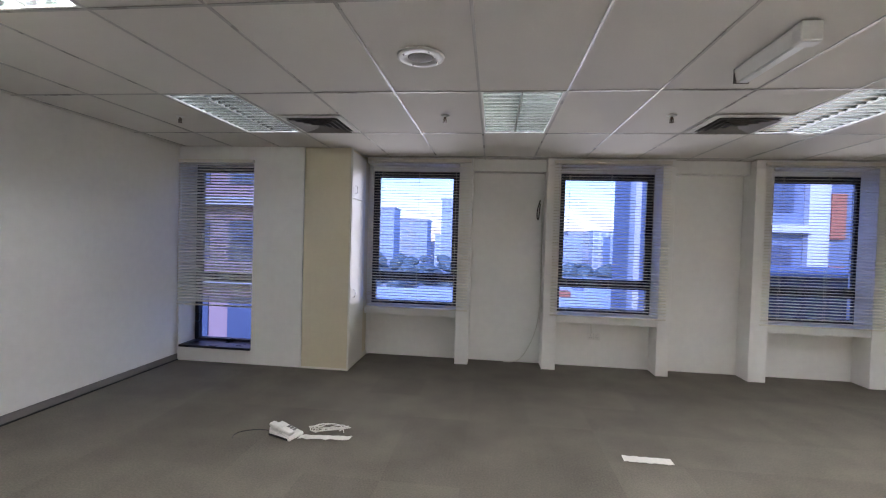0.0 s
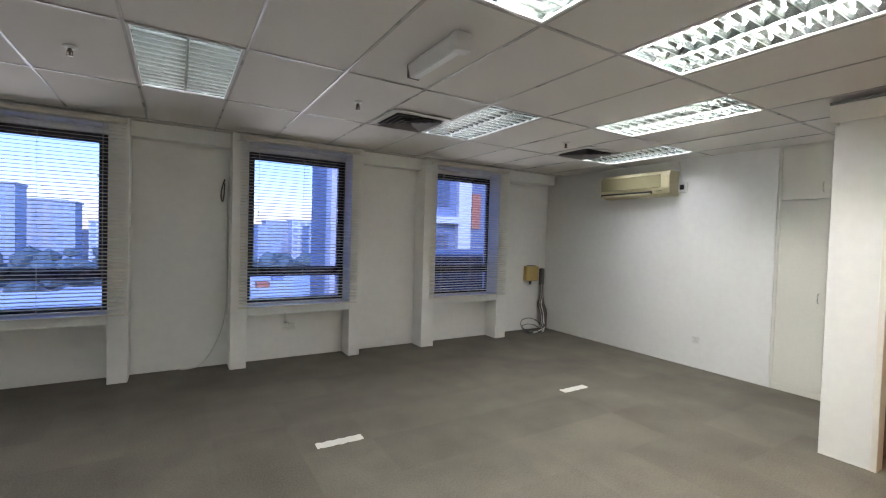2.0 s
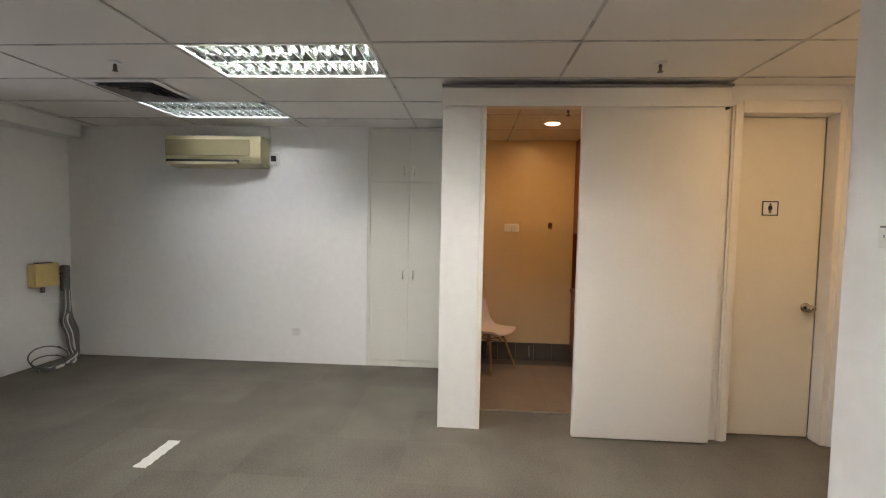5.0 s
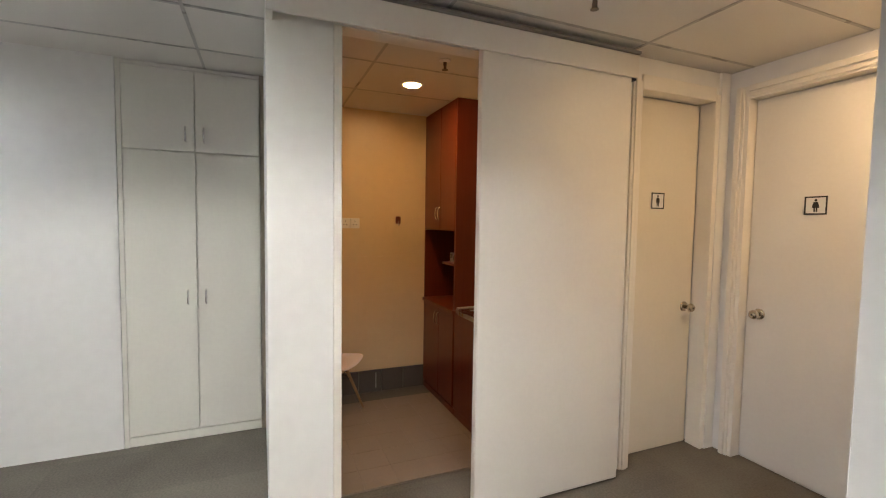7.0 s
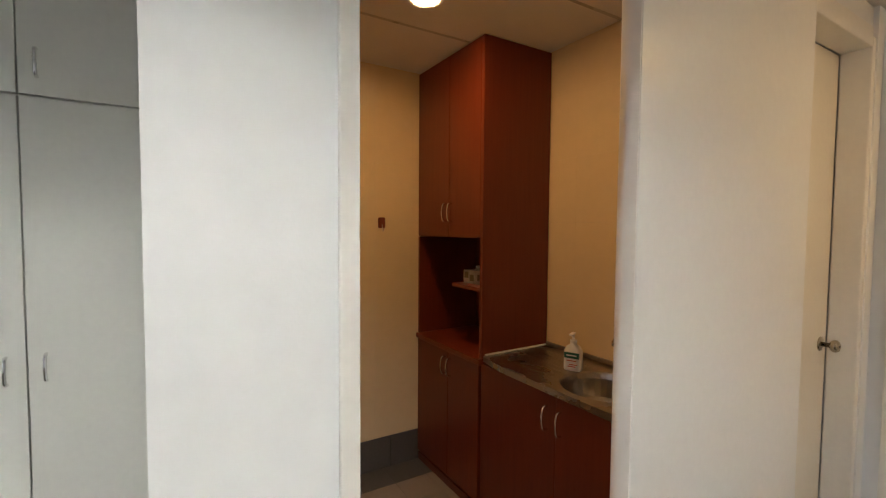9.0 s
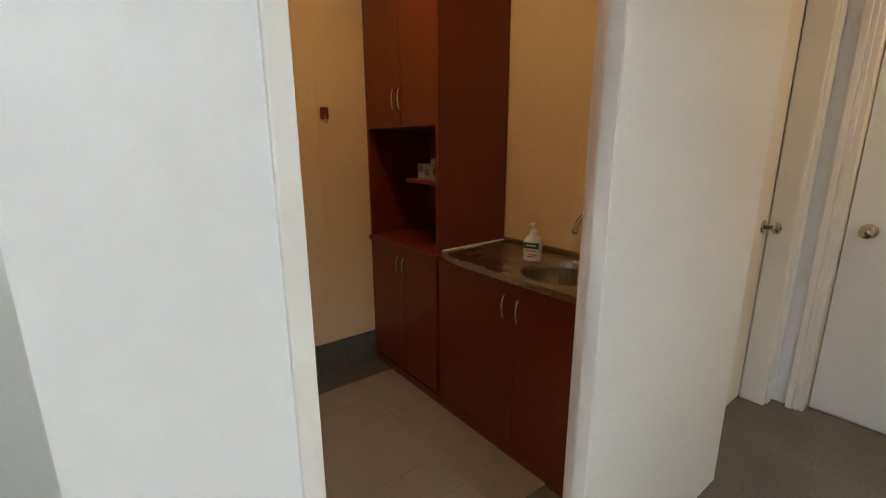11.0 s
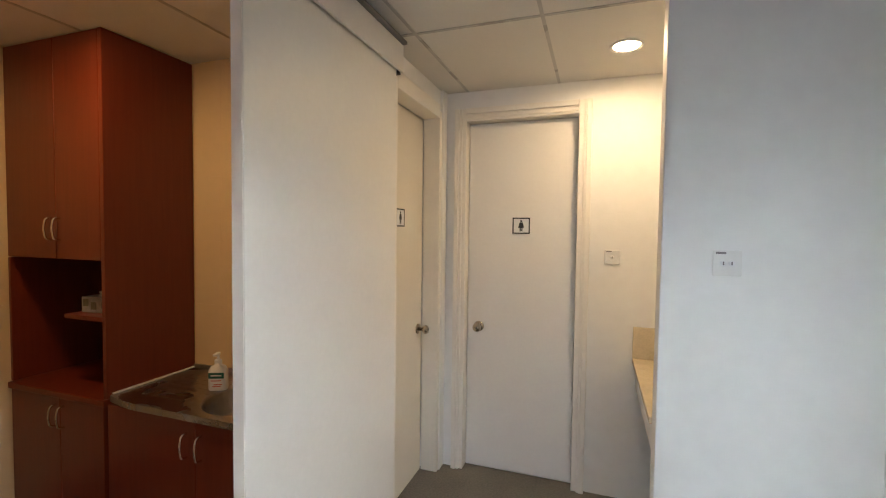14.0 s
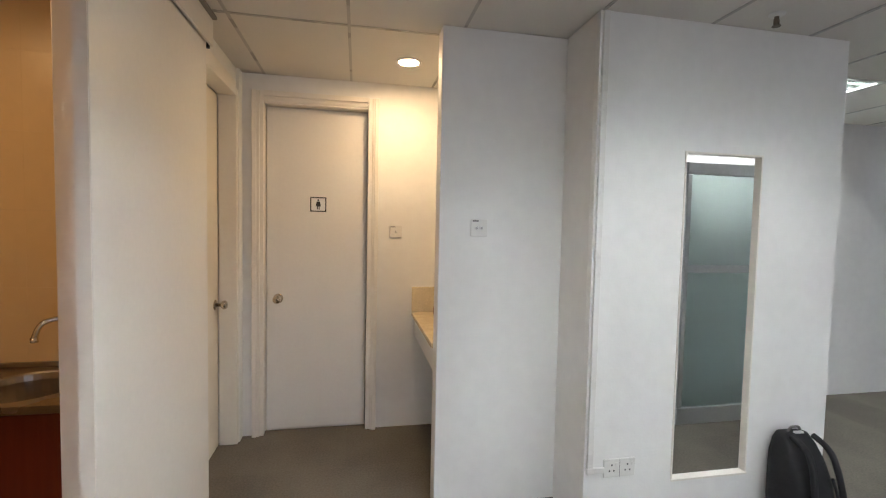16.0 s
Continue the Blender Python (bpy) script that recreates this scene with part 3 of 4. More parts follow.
part("rocker", boxes((-0.036, -0.031, -0.025, 0.03, -0.03, 0.03), bev=0.003), BLACK, ib)
cable("power_cable", [(XE - 0.008, 3.53, 2.225), (XE - 0.008, 3.54, 2.35), (XE - 0.008, 3.56, 2.495)], 0.006, CABLEW)
tagged(bpy.data.objects["power_cable"], "thin white cable run up to the ceiling", "cable")


def socket_plate(name, m, w, h, kind, label):
    """A wall plate that faces -y in its own frame, with rockers or pin holes."""
    s = base(name, 0, 0, 0, label, "switch" if "switch" in name else "socket", "wall plates")
    part("plate", boxes((-w / 2, w / 2, -0.009, 0, -h / 2, h / 2), bev=0.003), PLATE, s)
    if kind == "socket":
        for dx, dz in ((0, 0.018), (-0.013, -0.012), (0.013, -0.012)):
            part("pin_hole", boxes((dx - 0.003, dx + 0.003, -0.0105, -0.008, dz - 0.004, dz + 0.004)), INK, s)
    elif kind == "double":
        for cx in (-w / 4, w / 4):
            for dx, dz in ((0, 0.016), (-0.012, -0.012), (0.012, -0.012)):
                part("pin_hole", boxes((cx + dx - 0.003, cx + dx + 0.003, -0.0105, -0.008, dz - 0.004, dz + 0.004)), INK, s)
            part("rocker", boxes((cx + 0.018, cx + 0.028, -0.012, -0.009, 0.01, 0.028), bev=0.001), PLATE, s)
        part("seam", boxes((-0.001, 0.001, -0.0098, -0.008, -h / 2, h / 2)), SKIRT, s)
    else:
        n = int(kind)
        for i in range(n):
            cx = (i - (n - 1) / 2) * 0.026
            bm = bmesh.new()
            lathe(bm, [(0.010, 0), (0.010, 0.004), (0.0, 0.005)], pose(cx, -0.009, 0, 90), 18)
            part("rocker", bm, BODYW, s, "", True)
            part("rocker_mark", boxes((cx - 0.002, cx + 0.002, -0.0148, -0.0138, -0.006, 0.006)), SKIRT, s)
        part("label_strip", boxes((-w * 0.4, -w * 0.05, -0.0105, -0.0092, h * 0.36, h * 0.44)), SKIRT, s)
    s.matrix_world = m
    return s


socket_plate("wall_socket", pose(XE, 3.27, 0.33, 0, 0, -90), 0.085, 0.085, "socket", "white single power socket low on the wall")
socket_plate("wall_socket", pose(1.34, YN, 0.37), 0.15, 0.085, "double", "white double socket under the window sill")
socket_plate("light_switch", pose(3.085, YB, 1.45, 0, 0, 180), 0.09, 0.085, "1", "white light switch plate beside the washroom door")
socket_plate("light_switch", pose(2.74, -0.17, 1.49, 0, 0, 180), 0.09, 0.09, "2", "white two-gang light switch plate on the stub wall")
socket_plate("wall_socket", pose(2.09, 0.15, 0.335, 0, 0, 180), 0.17, 0.09, "double", "white double socket at the end of a conduit")
socket_plate("wall_socket", pose(5.868, 0.98, 1.49, 0, 0, -90), 0.16, 0.085, "double", "white double socket on the pantry wall")
cable("conduit_drop", [(1.3, YN - 0.012, 0.56), (1.3, YN - 0.012, 0.46), (1.31, YN - 0.012, 0.41)], 0.008, CABLEW)
tagged(bpy.data.objects["conduit_drop"], "short white conduit from the sill to a socket", "conduit")
cd = base("cable_trunking", 2.25, 0.15, 0.33, "white plastic cable trunking up the wall corner", "conduit")
part("riser", boxes((-0.015, 0.015, 0.001, 0.016, 0.0, H - 0.335), bev=0.002), PLATE, cd)
part("branch", boxes((-0.075, -0.016, 0.001, 0.016, -0.012, 0.014), bev=0.002), PLATE, cd)
part("elbow", boxes((-0.017, 0.017, 0.0012, 0.018, -0.014, 0.017), bev=0.002), PLATE, cd)

jb = base("junction_box", 5.165, YN + 0.06, 0.92, "yellowed plastic junction box on the wall", "junction box")
part("body", boxes((-0.15, 0.12, -0.075, 0, -0.12, 0.12), bev=0.012), YELLOW, jb)
part("lid", boxes((-0.14, 0.11, -0.082, -0.076, -0.11, 0.11), bev=0.004), YELLOW, jb)
part("lid_top", boxes((-0.09, 0.06, -0.07, -0.01, 0.119, 0.130), bev=0.003), CABLEG, jb)
part("gland", boxes((-0.04, -0.01, -0.05, -0.02, -0.18, -0.12), bev=0.006), CABLEG, jb)
part("lead", boxes((0.118, 0.2, -0.05, -0.035, -0.01, 0.006), bev=0.003), BLACK, jb)
pb = base("cable_bundle", 5.385, YN + 0.03, 0.0, "bundle of loose grey cables hanging down to the floor", "cables")
part("duct", boxes((-0.035, 0.035, -0.045, 0.028, 0.72, 1.0), bev=0.018), CABLEG, pb, "grey cable duct")
rc = random.Random(4)
for i in range(12):
    x, off = rc.uniform(-0.05, 0.03), rc.uniform(-0.05, 0.05)
    pts = [(x * 0.6, -0.02, 0.86), (x, -0.03, 0.68), (x - 0.03, -0.06, 0.52), (x - 0.06 + off, -0.08, 0.42), (x + 0.02 + off, -0.07, 0.28), (x + off * 0.6, -0.09, 0.12), (x - 0.02, -0.14, 0.02),
           (x - 0.12 - 0.03 * i, -0.22 + off, 0.012), (x - 0.25 - 0.02 * i, -0.20 + off, 0.012), (x - 0.40 + off, -0.14 + off, 0.012)]
    cable("wire", pts, rc.uniform(0.010, 0.017), CABLEG if i % 4 else CABLEW, pb)
for i in range(3):
    pts = [(-0.35 + 0.28 * math.cos(a) * (0.5 + 0.12 * i), -0.16 + 0.09 * math.sin(a), 0.012 + 0.05 * i * (1 + math.sin(a))) for a in [j * 0.7 for j in range(11)]]
    cable("loop", pts, 0.006, CABLEG, pb)
wc_ = cable("hanging_cable", [(0.745, 5.62, 2.34), (0.72, 5.725, 2.2), (0.66, 5.728, 1.9), (0.675, 5.73, 1.5), (0.68, 5.73, 0.9), (0.67, 5.725, 0.55), (0.60, 5.72, 0.28), (0.47, 5.71, 0.05), (0.36, 5.66, 0.012), (0.25, 5.68, 0.012)], 0.006, CABLEW)
tagged(wc_, "thin grey-white cable hanging down the wall between windows", "cable")
lp = cable("cable_loop", [(0.64, 5.72, 2.02), (0.615, 5.70, 1.95), (0.60, 5.70, 1.84), (0.62, 5.71, 1.76), (0.635, 5.72, 1.86), (0.64, 5.72, 1.98)], 0.007, CABLEG)
tagged(lp, "small loop of grey cable tied to the wall", "cable")


# ---------------------------------------------------------------- closet
cl = base("closet", XE, 2.095, 0, "tall white laminate built-in closet with four doors", "closet")
part("carcass", boxes((0.022, 0.48, -0.425, 0.41, 0.0, H - 0.004)), LAMW, cl)
part("stile", boxes((0.0, 0.021, 0.385, 0.41, 0.0, H - 0.004)), LAMW, cl)
part("stile", boxes((0.002, 0.3, -0.444, -0.4265, 0.0, H - 0.004)), LAMW, cl)
part("plinth", boxes((0.004, 0.021, -0.425, 0.384, 0.0, 0.062), bev=0.003), LAMW, cl)
part("top_rail", boxes((0.003, 0.021, -0.425, 0.384, 2.475, H - 0.004)), LAMW, cl)
for y0, y1, hy in ((-0.02, 0.382, 0.032), (-0.425, -0.025, -0.075)):
    for z0, z1, hz in ((0.07, 1.94, 0.98), (1.948, 2.47, 2.06)):
        d = part("door", boxes((0.0, 0.02, y0, y1, z0, z1), bev=0.002), LAMW, cl)
        pull("handle", d, (0.0, hy, hz - 0.048), (0.0, hy, hz + 0.048), (-0.026, 0, 0), 0.006)


# ---------------------------------------------------------------- sliding door, door frames, washroom doors
sd = base("sliding_door", 4.09, 0.21, 0, "white painted sliding door hung on a top track, half open", "sliding door")
part("panel", boxes((-0.02, 0.02, -0.47, 0.47, 0.012, 2.36), bev=0.002), DOORW, sd)
part("edge_band", boxes((-0.0185, 0.0185, 0.471, 0.4735, 0.014, 2.355)), TRIM, sd)
pm = base("door_pelmet", 4.06, 0.68, 2.33, "white boxed pelmet over the sliding door track", "pelmet")
part("fascia", boxes((-0.012, 0.0, -0.97, 0.97, 0.0, 0.125), bev=0.002), DOORW, pm)
part("top_board", boxes((-0.03, 0.088, -0.97, 0.97, 0.127, 0.142), bev=0.002), SKIRT, pm, "grey track board")
# black block added for the shade in the open end of the pelmet
part("shade_block", boxes((0.002, 0.052, -0.968, -0.946, -0.010, 0.06), bev=0.002), BLACK, pm, "black block that paints the shade under the pelmet end")
part("track", boxes((0.018, 0.050, -0.965, 0.965, 0.085, 0.126)), ALU, pm)
part("end_block", boxes((0.001, 0.088, 0.945, 0.97, 0.002, 0.125)), DOORW, pm)
structure("frame_pantry", boxes((XP - 0.008, XP + 0.108, 1.338, 1.374, 0, 2.36), (XP - 0.004, XP + 0.104, 0.495, 0.515, 0, 2.36), bev=0.003), TRIM, "cream painted timber door jamb of the pantry", "door frame")


def knob(parent, m):
    bm = bmesh.new()
    lathe(bm, [(0.034, 0), (0.034, 0.004), (0.016, 0.009)], m, 24)
    k = part("rose", bm, BRASSY, parent, "round satin metal rose", True)
    bm = bmesh.new()
    lathe(bm, [(0.011, 0.008), (0.011, 0.034), (0.020, 0.04), (0.028, 0.05), (0.029, 0.06), (0.022, 0.071), (0.0, 0.073)], m, 24)
    part("door_knob", bm, BRASSY, parent, "round satin metal door knob", True)
    bm = bmesh.new()
    lathe(bm, [(0.006, 0.073), (0.005, 0.0745), (0.0, 0.0746)], m, 12)
    part("keyhole", bm, INK, parent)


d1 = base("door_1", 4.252, -0.735, 0, "cream painted washroom door with a round knob, closed", "door", "washroom doors", "structure")
part("leaf", boxes((0.0, 0.04, -0.315, 0.315, 0.008, 2.31), bev=0.002), CREAMD, d1)
knob(d1, pose(0, -0.25, 0.96, 0, -90, 0))
structure("frame_washroom_1", boxes((XP - 0.014, XP + 0.10, -0.42, -0.345, 0, 2.36), (XP - 0.014, XP + 0.10, -1.092, -1.052, 0, 2.36), (XP - 0.014, XP + 0.10, -1.052, -0.42, 2.312, 2.40),
          (XP - 0.022, XP - 0.013, -0.40, -0.36, 0, 2.37), bev=0.005), TRIM, "cream painted moulded timber door frame", "door frame")
structure("threshold_washroom", boxes((3.292, 3.988, -1.285, -1.235, 0, 0.010), bev=0.002), TRIM, "pale timber threshold under the washroom door", "threshold")
d2 = base("door_2", 3.64, -1.222, 0, "white painted washroom door with a round knob, closed", "door", "washroom doors", "structure")
part("leaf", boxes((-0.345, 0.345, -0.04, 0.0, 0.016, 2.30), bev=0.002), DOORW, d2)
knob(d2, pose(0.265, 0, 0.96, -90, 0, 0))
fr = []
for x0, x1, o in ((3.215, 3.29, 1), (3.99, 4.065, 0)):
    fr.append((x0, x1, -1.30, -1.15, 0, 2.385))
    fr.append((x0 + (0.0 if o else 0.045), x1 - (0.045 if o else 0.0), -1.16, -1.132, 0, 2.385))
    fr.append((x0 + 0.025, x0 + 0.045, -1.16, -1.140, 0, 2.385))
fr += [(3.29, 3.99, -1.30, -1.15, 2.305, 2.385), (3.29, 3.99, -1.16, -1.132, 2.35, 2.385), (3.29, 3.99, -1.16, -1.14, 2.318, 2.335)]
structure("frame_washroom_2", boxes(*fr, bev=0.004), TRIM, "white painted moulded timber door frame", "door frame")


def sign(m, female, label):
    s = base("washroom_sign", 0, 0, 0, label, "sign", "washroom signs")
    part("plate", boxes((-0.056, 0.056, -0.004, 0, -0.052, 0.052), bev=0.001), BODYW, s)
    part("border", boxes((-0.056, 0.056, -0.0055, -0.0042, 0.044, 0.052), (-0.056, 0.056, -0.0055, -0.0042, -0.052, -0.044), (-0.056, -0.048, -0.0055, -0.0042, -0.044, 0.044), (0.048, 0.056, -0.0055, -0.0042, -0.044, 0.044)), INK, s, "black border")
    bm = bmesh.new()
    lathe(bm, [(0.007, 0.0042), (0.007, 0.0055), (0.0, 0.0056)], pose(0, 0, 0.03, 90), 14)
    w = 0.018 if female else 0.011
    v = [bm.verts.new((x, y, z)) for y in (-0.0055, -0.0042) for x, z in ((-0.010, 0.021), (0.010, 0.021), (0.016, 0.0), (w, -0.014), (-w, -0.014), (-0.016, 0.0))]
    for i in range(6):
        bm.faces.new((v[i], v[(i + 1) % 6], v[6 + (i + 1) % 6], v[6 + i]))
    bm.faces.new(v[:6])
    bm.faces.new(v[6:])
    box(bm, -0.009, -0.002, -0.0055, -0.0042, -0.036, -0.013)
    box(bm, 0.002, 0.009, -0.0055, -0.0042, -0.036, -0.013)
    part("pictogram", bm, INK, s, "black figure shape")
    s.matrix_world = m


sign(pose(4.252, -0.70, 1.667, 0, 0, -90), False, "small square white washroom sign with a black figure")
sign(pose(3.635, -1.222, 1.633, 0, 0, 180), True, "small square white washroom sign with a black skirted figure")


# ---------------------------------------------------------------- pantry
XB, YR = 5.88, -0.15          # pantry back wall, wall behind the sink
structure("wall_pantry_back", boxes((XB, XB + 0.1, -0.4, 1.68, 0, H), (5.50, XB, 1.65, 1.68, 0, H)), GROUT, "plastered core behind the pantry tiles", "wall")
structure("wall_pantry_side", boxes((XP + 0.1, XB, YR - 0.1, YR, 0, H)), GROUT, "plastered core behind the sink tiles", "wall")


def clad(name, u0, u1, z0, z1, su, sz, where, label):
    """Wall tiles as thin blocks with open joints, in one mesh."""
    bm = bmesh.new()
    u = u0
    while u < u1 - 0.01:
        z = z0
        while z < z1 - 0.01:
            a, b, c, d = u + 0.0002, min(u + su, u1) - 0.0002, z + 0.0002, min(z + sz, z1) - 0.0002
            where(bm, a, b, c, d)
            z += sz
        u += su
    o = structure(name, bm, WTILE, label, "wall tiles")
    o["kind"] = "stuff"


clad("wall_tiles", YR, 1.53, 0.208, H, 0.25, 0.333, lambda bm, a, b, c, d: box(bm, XB - 0.012, XB + 0.001, a, b, c, d), "glossy cream pantry wall tiles")
clad("wall_tiles", XP + 0.10, XB - 0.012, 0.86, H, 0.25, 0.333, lambda bm, a, b, c, d: box(bm, a, b, YR - 0.001, YR + 0.008, c, d), "glossy cream tiles behind the sink")
clad("wall_tiles", XP + 0.10, XB - 0.012, 0.208, H, 0.25, 0.333, lambda bm, a, b, c, d: box(bm, a, b, 1.54, 1.551, c, d), "glossy cream pantry wall tiles")

sk = tagged(base("skirting_tiles", XB, 0.9, 0, "dark grey skirting tiles round the pantry", "skirting", "", "structure"))
bm = boxes((-0.016, 0.001, -0.098, 0.098, 0.002, 0.205), bev=0.002)
st = part("tile", bm, DTILE, sk)
st.matrix_local = pose(0, -0.5, 0)
for i in range(6):
    o = new("tile", st.data)
    o.parent = sk
    o.matrix_local = pose(0, -0.3 + i * 0.2 if i < 5 else 0.565, 0)
for i in range(7):
    o = new("tile", st.data)
    o.parent = sk
    o.matrix_local = pose(-0.12 - i * 0.2, 0.652, 0, 0, 0, 90)

bm = bmesh.new()
for a, b in ((XP + 0.10, 4.744), (4.756, 5.314), (5.326, XB - 0.013)):
    for c, d in ((YR + 0.009, 1.044), (1.056, 1.539)):
        box(bm, a, b, c, d, ZP + 0.001, ZP + 0.015)
structure("ceiling_pantry", bm, TILEC, "off-white boards of the lower pantry ceiling", "ceiling")
structure("ceiling_grid_pantry", boxes((4.742, 4.758, YR + 0.009, 1.539, ZP - 0.001, ZP + 0.012), (5.312, 5.328, YR + 0.009, 1.539, ZP - 0.001, ZP + 0.012),
          (XP + 0.10, 4.741, 1.042, 1.058, ZP - 0.001, ZP + 0.012), (4.759, 5.311, 1.042, 1.058, ZP - 0.001, ZP + 0.012), (5.329, XB - 0.013, 1.042, 1.058, ZP - 0.001, ZP + 0.012)), GRID, "thin metal runners of the pantry ceiling", "ceiling grid")

# cabinets along the sink wall
CF = 0.31
tb = base("pantry_tower", 5.53, CF, 0, "tall mahogany veneer pantry cabinet with an open niche", "cabinet")
D = YR + 0.012 - CF
part("plinth", boxes((-0.34, 0.335, D, -0.006, 0, 0.058), bev=0.002), MAHOG, tb)
part("lower_body", boxes((-0.34, 0.335, D, -0.021, 0.06, 0.80)), MAHOG, tb)
part("ledge", boxes((-0.345, 0.335, D, 0.014, 0.802, 0.832), bev=0.004), MAHOGX, tb)
part("side_panel", boxes((-0.345, -0.322, D, -0.001, 0.834, ZP - 0.004), bev=0.002), MAHOG, tb)
part("side_panel", boxes((0.318, 0.335, D, -0.001, 0.834, 1.44), bev=0.002), MAHOG, tb)
part("back_panel", boxes((-0.321, 0.317, D, D + 0.012, 0.834, 1.44)), MAHOG, tb)
part("shelf", boxes((-0.321, -0.02, D + 0.013, -0.03, 1.165, 1.185), bev=0.002), MAHOGX, tb)
part("upper_body", boxes((-0.321, 0.335, D, -0.021, 1.442, ZP - 0.004)), MAHOG, tb)
for x0, x1, hx in ((-0.320, -0.028, -0.056), (-0.024, 0.334, 0.0)):
    for z0, z1, ha in ((0.075, 0.798, 0.665), (1.445, ZP - 0.006, 1.53)):
        d = part("door", boxes((x0, x1, -0.02, -0.001, z0, z1), bev=0.002), MAHOG, tb)
        pull("handle", d, (hx, 0, ha), (hx, 0, ha + 0.1), (0, 0.03, 0))
sb = base("sink_cabinet", 4.73, CF, 0, "mahogany veneer sink base cabinet with two doors", "cabinet")
part("plinth", boxes((-0.47, 0.453, D, -0.006, 0, 0.058), bev=0.002), MAHOG, sb)
part("side_panel", boxes((-0.475, -0.457, D, -0.021, 0.06, 0.80)), MAHOG, sb)
part("side_panel", boxes((0.437, 0.453, D, -0.021, 0.06, 0.80)), MAHOG, sb)
part("bottom_board", boxes((-0.456, 0.436, D, -0.021, 0.06, 0.078)), MAHOG, sb)
part("kick_rail", boxes((-0.475, 0.453, -0.022, -0.003, 0.062, 0.075)), MAHOG, sb)
for x0, x1, hx in ((-0.475, -0.055, -0.085), (-0.051, 0.453, -0.008)):
    d = part("door", boxes((x0, x1, -0.02, -0.001, 0.08, 0.812), bev=0.002), MAHOG, sb)
    pull("handle", d, (hx, 0, 0.662), (hx, 0, 0.762), (0, 0.03, 0))
sk2 = base("kitchen_sink", 4.725, CF, 0.82, "stainless steel sink top with a round bowl and drainer", "sink")
bm = bmesh.new()
x0, x1, y0, y1, z = -0.465, 0.455, D, 0.02, 0.03
cx, cy, R_, N = -0.13, -0.20, 0.185, 40
ci = [Vector((cx + R_ * math.cos(2 * math.pi * i / N), cy + R_ * math.sin(2 * math.pi * i / N), z)) for i in range(N)]
ou = []
for c in ci:
    d = Vector((c.x - cx, c.y - cy, 0)).normalized()
    ts = [((x1 if d.x > 0 else x0) - cx) / d.x if abs(d.x) > 1e-6 else 1e9, ((y1 if d.y > 0 else y0) - cy) / d.y if abs(d.y) > 1e-6 else 1e9]
    ou.append(Vector((cx, cy, z)) + d * min(ts))
vi = [bm.verts.new(c) for c in ci]
vo = [bm.verts.new(c) for c in ou]
vl = [bm.verts.new(c - Vector((0, 0, 0.028))) for c in ou]
rings = [[bm.verts.new((cx + r * math.cos(2 * math.pi * i / N), cy + r * math.sin(2 * math.pi * i / N), z + dz)) for i in range(N)]
         for r, dz in ((0.178, -0.006), (0.172, -0.03), (0.165, -0.11), (0.14, -0.145), (0.04, -0.155), (0.03, -0.16))]
chain = [vl, vo, vi] + rings
for a, b in zip(chain, chain[1:]):
    for i in range(N):
        j = (i + 1) % N
        bm.faces.new((a[i], a[j], b[j], b[i]))
bm.faces.new(rings[-1])
part("basin", bm, STEEL, sk2, "brushed steel top and bowl")
for i in range(7):
    yy = -0.36 + i * 0.045
    part("drainer_rib", boxes((0.06, 0.40, yy, yy + 0.012, z - 0.001, z + 0.002), bev=0.0012), STEEL, sk2)
part("rear_upstand", boxes((x0, x1, D, D + 0.012, z, z + 0.022), bev=0.003), STEEL, sk2)
bm = bmesh.new()
lathe(bm, [(0.028, z - 0.158), (0.026, z - 0.154), (0.01, z - 0.155), (0.0, z - 0.155)], Matrix.Translation((cx, cy, 0)), 20)
part("waste", bm, CHROME, sk2, "", True)
cr = base("crumb_strip", 5.17, 0.08, 0.851, "thin white sealant strip along the cabinet side", "sealant", "", "structure")
part("bead", boxes((0.004, 0.014, -0.21, 0.21, 0.0, 0.008), bev=0.002), PAPER, cr)

fa = base("tap", 4.51, YR + 0.008, 1.02, "chrome wall-mounted swan neck tap over the sink", "tap")
bm = bmesh.new()
lathe(bm, [(0.03, 0), (0.03, 0.006), (0.016, 0.012), (0.016, 0.05)], pose(0, 0, 0, -90), 20)
part("body", bm, CHROME, fa, "", True)
cable("spout", [(0, 0.04, 0.0), (0.0, 0.045, 0.03), (0.03, 0.06, 0.055), (0.09, 0.09, 0.055), (0.13, 0.12, 0.035), (0.14, 0.125, -0.02)], 0.011, CHROME, fa)
bm = bmesh.new()
rod(bm, (0.14, 0.125, -0.035), (0.14, 0.125, -0.015), 0.014)
part("nozzle", bm, CHROME, fa, "", True)
bm = bmesh.new()
rod(bm, (-0.05, 0.045, 0.0), (0.0, 0.045, 0.0), 0.009)
part("lever", bm, CHROME, fa, "", True)

pb_ = base("soap_bottle", 4.80, 0.075, 0.852, "white plastic pump soap bottle with a dark green label", "soap bottle", rz=25)
bm = bmesh.new()
for zz, sx, sy in ((0, 0.036, 0.022), (0.008, 0.039, 0.025), (0.10, 0.039, 0.025), (0.122, 0.030, 0.021), (0.132, 0.014, 0.014), (0.142, 0.013, 0.013)):
    ring = [bm.verts.new((math.copysign(abs(math.cos(a)) ** 0.6, math.cos(a)) * sx, math.copysign(abs(math.sin(a)) ** 0.6, math.sin(a)) * sy, zz)) for a in [2 * math.pi * i / 24 for i in range(24)]]
    if zz > 0:
        for i in range(24):
            bm.faces.new((prev[i], prev[(i + 1) % 24], ring[(i + 1) % 24], ring[i]))
    else:
        bm.faces.new(ring)
    prev = ring
bm.faces.new(prev)
